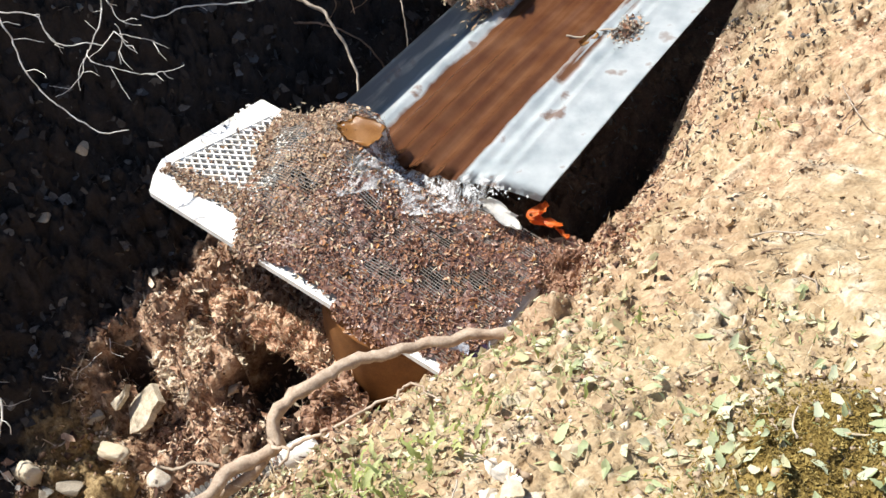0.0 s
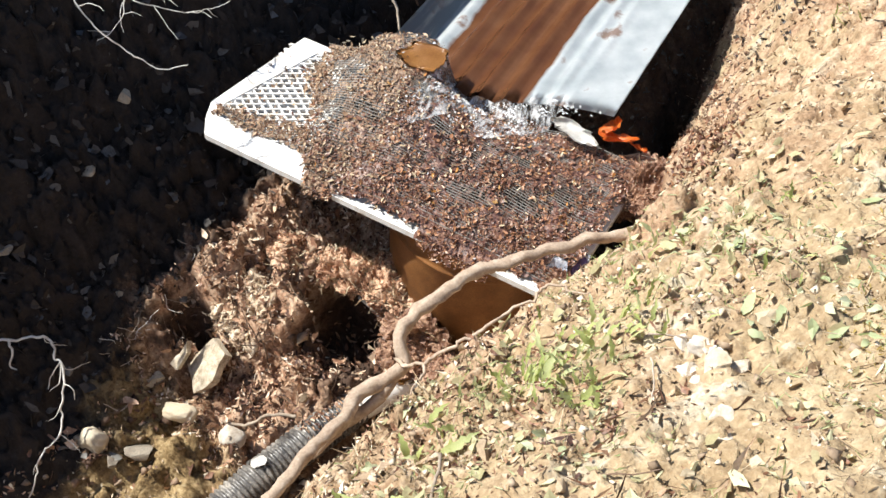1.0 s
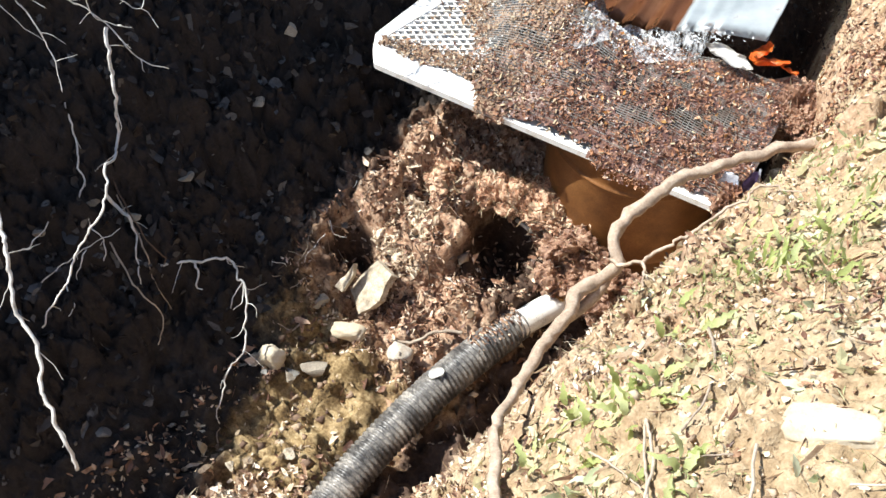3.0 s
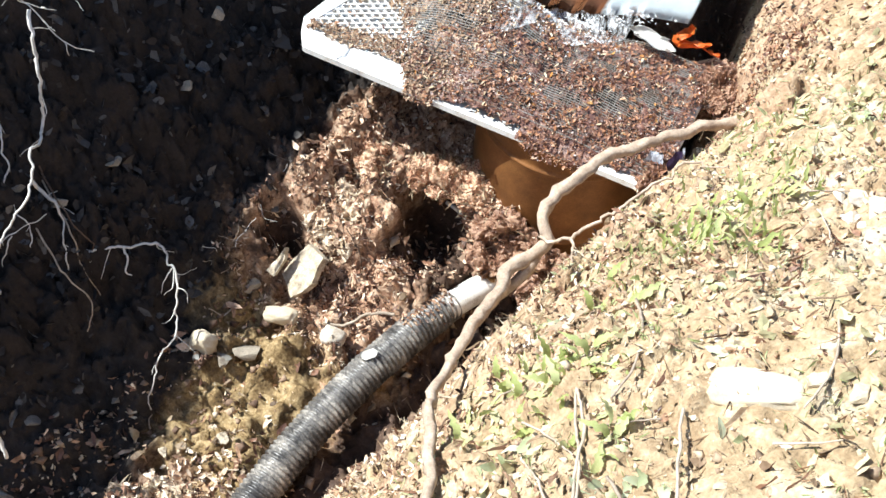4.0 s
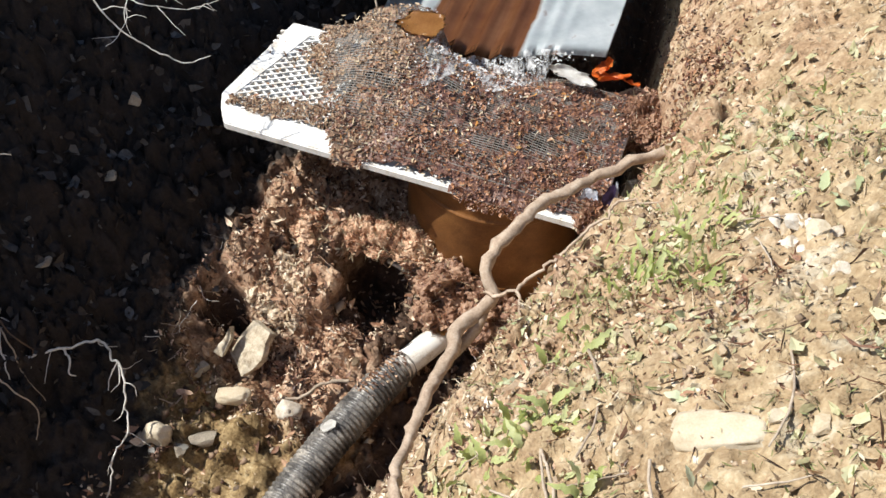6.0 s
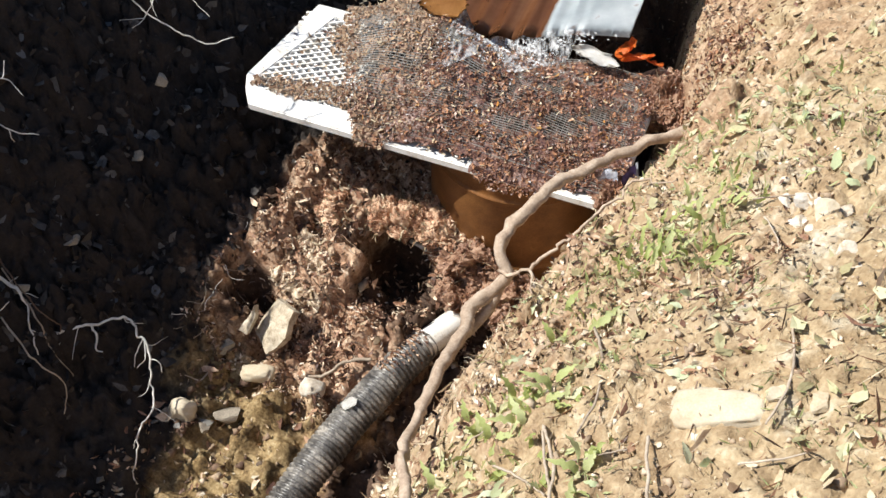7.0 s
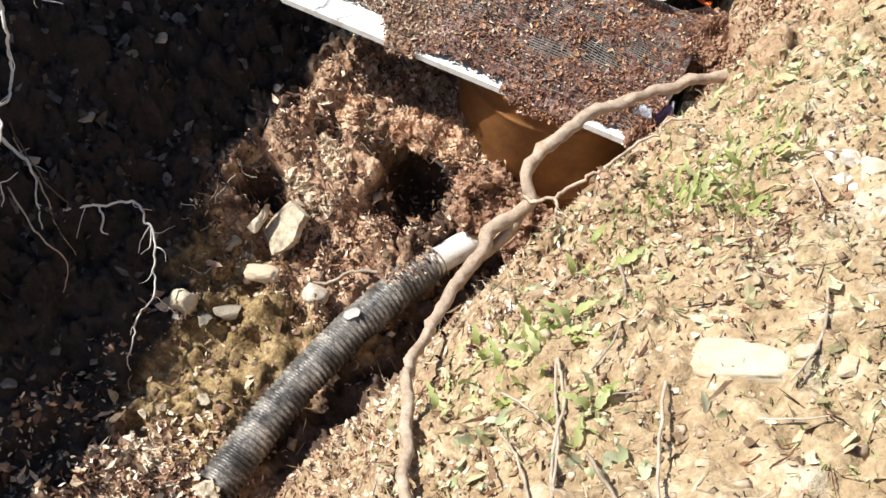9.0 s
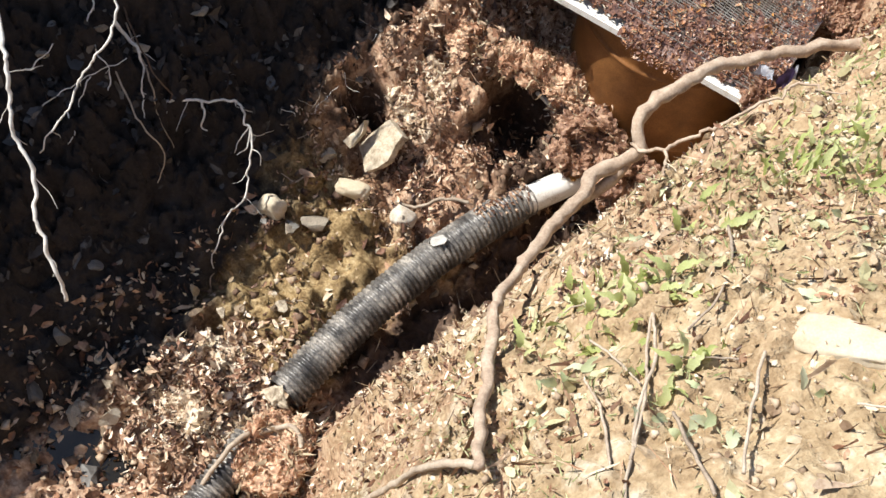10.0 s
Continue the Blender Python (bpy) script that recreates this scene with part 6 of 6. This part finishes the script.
sprout(19, 1.175, 0.63, ROUND, OVAL, 4, 0.045, 0.07)
sprout(20, 1.25, 0.63, ROUND, OVAL, 4, 0.05, 0.07)
sprout(21, 1.18, 0.75, ROUND, OVAL, 2, 0.045, 0.04)
sprout(22, 1.28, 0.78, ROUND, OVAL, 5, 0.045, 0.08)
sprout(23, 1.33, 0.77, ROUND, OVAL, 5, 0.045, 0.08)
sprout(24, 1.07, 0.79, ROUND, OVAL, 2, 0.045, 0.03)
sprout(25, 0.71, 0.19, NARROW, SPEAR, 8, 0.06, 0.08)
sprout(26, 0.66, 0.10, NARROW, SPEAR, 6, 0.06, 0.06)
sprout(27, 0.74, 0.31, NARROW, SPEAR, 7, 0.06, 0.08)
sprout(28, 0.70, 0.47, NARROW, SPEAR, 6, 0.055, 0.08)
sprout(29, 0.98, 0.42, ROUND, OVAL, 4, 0.05, 0.08)
sprout(30, 0.95, 0.55, NARROW, SPEAR, 6, 0.05, 0.09)
sprout(31, 0.48, 1.75, NARROW, SPEAR, 8, 0.05, 0.08)
sprout(32, 0.80, 0.85, NARROW, SPEAR, 5, 0.05, 0.08)
sprout(33, 1.05, 1.02, ROUND, OVAL, 3, 0.04, 0.06)
sprout(34, 0.90, 0.02, ROUND, OVAL, 3, 0.045, 0.05)
sprout(35, 1.12, 0.52, ROUND, OVAL, 4, 0.045, 0.07)
sprout(36, 1.30, 0.95, ROUND, OVAL, 4, 0.045, 0.08)
sprout(37, 0.62, 0.45, ROUND, OVAL, 4, 0.045, 0.06)
sprout(38, 0.90, 0.75, ROUND, OVAL, 3, 0.045, 0.06)
sprout(39, 0.70, 0.75, ROUND, OVAL, 4, 0.045, 0.07)
sprout(40, 1.20, 0.86, ROUND, OVAL, 5, 0.05, 0.10)
sprout(41, 1.12, 0.68, ROUND, OVAL, 4, 0.05, 0.08)
sprout(42, 1.38, 0.86, ROUND, OVAL, 6, 0.05, 0.09)
sprout(43, 1.40, 0.66, ROUND, OVAL, 5, 0.05, 0.08)
sprout(44, 1.18, 0.56, ROUND, OVAL, 5, 0.05, 0.08)
sprout(45, 1.30, 0.55, ROUND, OVAL, 5, 0.045, 0.07)
sprout(46, 1.0, 0.66, ROUND, OVAL, 4, 0.05, 0.09)
sprout(47, 0.85, 0.60, ROUND, OVAL, 4, 0.045, 0.09)
sprout(48, 0.60, -0.12, ROUND, OVAL, 4, 0.05, 0.05)

# ---------------------------------------------------------------- litter


CREAM_LEAF = material("cream_leaf", [(0.1, (0.30, 0.25, 0.13)), (0.5, (0.47, 0.44, 0.25)), (0.9, (0.62, 0.60, 0.40))], 50, 0.6, per="island", spread=0.4, thin=0.2)
# Grey leaves dimmed in colour to stand for the far bank's shade.
SHADE_GREY_LEAF = material("shaded_grey_leaf", [(0.1, (0.035, 0.032, 0.032)), (0.6, (0.075, 0.072, 0.073)), (0.95, (0.14, 0.138, 0.142))], 50, 0.6, per="island", spread=0.45)
SAGE_LEAF = material("fallen_sage_leaf", [(0.1, (0.33, 0.37, 0.18)), (0.5, (0.46, 0.51, 0.29)), (0.9, (0.60, 0.63, 0.42))], 40, 0.6, per="island", spread=0.35, thin=0.3)
GRASS = material("seedling", [(0.1, (0.22, 0.24, 0.09)), (0.5, (0.36, 0.40, 0.18)), (0.9, (0.55, 0.55, 0.33))], 50, 0.6, per="island", spread=0.4, thin=0.3)


def land_litter(name, x, y, sizes, mat, label, tilt, lift, slim=0.5, curl=0.3):
    at = np.stack([x, y, ground_z(x, y) + RNG.uniform(0.0, lift, len(x))], 1)
    ob = scatter(name, at, slope(x, y), sizes, mat, tilt, slim, curl)
    return tagged(ob, label, "leaves", kind="stuff")


def spread(k, x0, x1, y0, y1, thin=0.0, size=0.12, seed=8):
    x, y = RNG.uniform(x0, x1, k), RNG.uniform(y0, y1, k)
    keep = RNG.random(k) < np.clip(1 - thin + 2.2 * thin * (lattice_noise(x, y, size, seed) - 0.3), 0, 1)
    keep &= ~((x > -0.40) & (x < 0.0) & (y > -0.60) & (y < 0.0) & (RNG.random(k) < 0.4))
    keep &= ~((np.abs(x + 0.20) < 0.14) & (np.abs(y - 0.527 - 0.30 * (x + 0.20)) < 0.12) & (y < 0.62) & (RNG.random(k) < 0.8))
    keep &= ~((x > 0.05) & (x < 0.22) & (y < 0.4) & (y > -0.50) & (RNG.random(k) < 0.85))
    return x[keep], y[keep]


def off_moss(x, y):
    few = RNG.random(len(x)) > 0.8 * np.exp(-(((x - 1.31) / 0.13) ** 2) - ((y - 0.69) / 0.14) ** 2)
    return x[few], y[few]


x, y = off_moss(*spread(16000, 0.30, 1.7, -0.95, 2.5, 1.0, 0.09))
land_litter("dry_litter", x, y, RNG.uniform(0.004, 0.017, len(x)) * RNG.choice([0.7, 1, 1, 1.9], len(x)), DRY_LEAF, "dry pale leaf litter scattered over the clay bank", 0.8, 0.008, 0.75, 0.4)
x, y = off_moss(*spread(1500, 0.45, 1.60, -0.75, 1.05, 0.9, 0.20, 27))
land_litter("fallen_leaves", x, y, RNG.uniform(0.018, 0.042, len(x)), CREAM_LEAF, "cream and pale green fallen leaves on the clay bank", 0.45, 0.012, 0.62, 0.45)
x, y = spread(2600, 0.34, 1.0, -0.95, 0.7, 1.0, 0.12, 19)
land_litter("brown_litter", x, y, RNG.uniform(0.008, 0.026, len(x)), BROWN_LEAF, "brown leaf scraps on the bank's edge", 1.0, 0.012, 0.5, 0.4)
x, y = spread(3000, 0.34, 1.6, -0.95, 2.3, 0.9, 0.15, 11)
land_litter("straw", x, y, RNG.uniform(0.02, 0.07, len(x)), DRY_LEAF, "dry straw and grass stems on the clay bank", 0.5, 0.012, 0.05, 0.15)
x, y = spread(6000, 0.42, 1.3, -0.8, 1.0, 1.0, 0.13, 12)
land_litter("grass", x, y, RNG.uniform(0.010, 0.032, len(x)), GRASS, "short pale green grass and seedlings on the bank", 1.6, 0.015, 0.16, 0.2)
x, y = spread(3600, -0.52, 0.42, -1.3, 0.75, 0.6)
land_litter("brown_litter", x, y, RNG.uniform(0.010, 0.030, len(x)) * RNG.choice([0.7, 1.0, 2.0], len(x)), BROWN_LEAF, "brown dead leaves and chips in the stream bed", 0.8, 0.022)
x, y = spread(3400, -0.66, 0.10, 0.12, 0.76, 0.6)
land_litter("brown_litter", x, y, RNG.uniform(0.008, 0.024, len(x)), BROWN_LEAF, "wet brown leaf debris heaped under the screen", 0.9, 0.03)
x, y = spread(5200, 0.10, 0.62, -1.0, 0.25, 0.7, 0.1, 29)
land_litter("brown_litter", x, y, RNG.uniform(0.008, 0.028, len(x)), CRUMB, "crumbled dead leaves and chips on the steep bank foot", 1.0, 0.02, 0.45, 0.4)
x, y = spread(900, 0.12, 0.60, -1.0, 0.2, 0.6, 0.1, 31)
land_litter("straw", x, y, RNG.uniform(0.03, 0.09, len(x)), DRY_LEAF, "dry roots and straw trailing down the bank foot", 0.6, 0.02, 0.05, 0.2)
x, y = spread(1100, -0.46, 0.30, -1.1, 0.45, 0.6, 0.1, 9)
land_litter("pale_litter", x, y, RNG.uniform(0.008, 0.026, len(x)), DRY_LEAF, "pale dry leaf scraps in the stream bed", 0.8, 0.025)
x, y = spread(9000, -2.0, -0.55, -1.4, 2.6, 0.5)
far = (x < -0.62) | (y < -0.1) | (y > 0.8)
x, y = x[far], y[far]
land_litter("shaded_litter", x, y, RNG.uniform(0.012, 0.05, len(x)) * RNG.choice([0.6, 0.8, 1.2], len(x)), SHADE_LEAF, "dead leaves on the shaded bank, shade in their colour", 0.7, 0.015, 0.8, 0.4)
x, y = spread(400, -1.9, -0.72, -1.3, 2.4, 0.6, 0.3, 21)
land_litter("shaded_litter", x, y, RNG.uniform(0.03, 0.075, len(x)), SHADE_GREY_LEAF, "grey dead leaves and flakes on the shaded bank, shade in their colour", 0.6, 0.02, 0.8, 0.3)
# Shade-coloured leaves again, to darken the gully beside the sheet.
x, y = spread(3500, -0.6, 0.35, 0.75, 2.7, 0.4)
land_litter("brown_litter", x, y, RNG.uniform(0.010, 0.030, len(x)), SHADE_LEAF, "dead leaves beside the roofing sheet, shade in their colour", 0.8, 0.02)
x, y = RNG.normal(1.32, 0.10, 11000), RNG.normal(0.67, 0.11, 11000)
land_litter("moss_patch", x, y, RNG.uniform(0.006, 0.016, len(x)), MOSS, "yellow-brown dry moss and grass on the bank", 0.9, 0.006, 0.30, 0.1)
x, y = RNG.uniform(0.95, 1.45, 30), RNG.uniform(0.42, 0.92, 30)
land_litter("fallen_leaves", x, y, RNG.uniform(0.030, 0.048, 30), SAGE_LEAF, "oval pale green leaves lying about the mossy bank", 0.35, 0.018, 0.55, 0.35)

x, y = spread(1700, 0.62, 1.45, -0.85, 0.25, 0.9, 0.10, 33)
land_litter("brown_litter", x, y, RNG.uniform(0.006, 0.022, len(x)) * RNG.choice([0.7, 1, 1.5], len(x)), BROWN_LEAF, "brown and tan leaf scraps on the lower clay bank", 0.9, 0.008, 0.5, 0.4)
x, y = spread(420, 0.62, 1.45, -0.85, 0.25, 0.6, 0.15, 35)
land_litter("straw", x, y, RNG.uniform(0.04, 0.12, len(x)), BROWN_LEAF, "thin brown dry stems lying on the clay bank", 0.5, 0.012, 0.035, 0.25)

CLOD = material("clay_clod", [(0.1, (0.18, 0.12, 0.075)), (0.45, (0.38, 0.28, 0.19)), (0.75, (0.54, 0.43, 0.31)), (0.95, (0.74, 0.66, 0.53))], 40, 0.9, per="island", spread=0.4, bump=0.5)
DEBRIS = material("dark_chip", [(0.1, (0.06, 0.03, 0.02)), (0.45, (0.22, 0.14, 0.09)), (0.75, (0.42, 0.31, 0.21)), (0.95, (0.66, 0.56, 0.43))], 40, 0.8, per="island", spread=0.42, bump=0.5)
x, y = spread(10000, 0.30, 1.7, -0.95, 2.5, 1.0, 0.10, 14)
few = RNG.random(len(x)) > 0.75 * rise(0.7, 1.1, y)
x, y = x[few], y[few]
clods("clods", x, y, RNG.uniform(0.004, 0.014, len(x)) * RNG.choice([0.8, 1, 1, 2.0], len(x)), CLOD, "crumbled clay clods on the near bank")
y = RNG.uniform(0.95, 2.4, 800)
x = 0.50 - 0.42 * np.clip(y - 0.9, 0, 3) + RNG.normal(0.06, 0.07, 800)
clods("clods", x, y, RNG.uniform(0.006, 0.022, 800), DEBRIS, "crumbling reddish clay lumps along the bank's rim")
x, y = RNG.normal(0.43, 0.05, 1500), RNG.normal(1.10, 0.11, 1500)
land_litter("wet_litter", x, y, RNG.uniform(0.008, 0.026, 1500), MAT_LEAF, "wet red-brown leaves on the bank beside the screen", 0.9, 0.015, 0.5, 0.4)
y = RNG.uniform(0.95, 2.3, 1500)
x = 0.50 - 0.42 * np.clip(y - 0.9, 0, 3) + RNG.normal(0.03, 0.05, 1500)
land_litter("bark_litter", x, y, RNG.uniform(0.008, 0.030, 1500), BROWN_LEAF, "red-brown leaf scraps and rootlets along the bank's rim", 1.0, 0.015, 0.3, 0.4)
x, y = np.maximum(RNG.normal(-0.04, 0.11, 2600), RNG.uniform(-0.24, -0.16, 2600)), RNG.normal(-0.76, 0.14, 2600)
land_litter("pale_litter", x, y, RNG.uniform(0.010, 0.034, 2600) * RNG.choice([0.8, 1.0, 1.6], 2600), CRUMB, "crumbled dry leaf litter at the water's edge", 1.1, 0.03, 0.5, 0.4)
x, y = spread(3000, 0.34, 0.95, -0.95, 0.6, 1.0, 0.14, 18)
clods("clods", x, y, RNG.uniform(0.006, 0.022, len(x)), CLOD, "brown broken lumps and chips on the bank's edge")
x, y = spread(3300, -0.64, -0.10, -0.05, 0.74, 0.5, 0.1, 23)
land_litter("bark_litter", x, y, RNG.uniform(0.008, 0.030, len(x)), CRUMB, "broken bark and root crumbs over wet debris", 1.1, 0.02, 0.4, 0.4)
x, y = spread(2200, -0.50, 0.40, -1.25, 0.65, 0.8, 0.10, 15)
clods("bed_chips", x, y, RNG.uniform(0.008, 0.030, len(x)) * RNG.choice([0.7, 1.0, 1.6], len(x)), DEBRIS, "broken wood chips and stones in the stream bed", 0.15)
x, y = spread(1300, -0.66, 0.10, 0.12, 0.70, 0.6)
land_litter("bark_litter", x, y, RNG.uniform(0.02, 0.05, len(x)), BROWN_LEAF, "curled bark and large dead leaves under the tray", 1.0, 0.03, 0.45, 0.4)
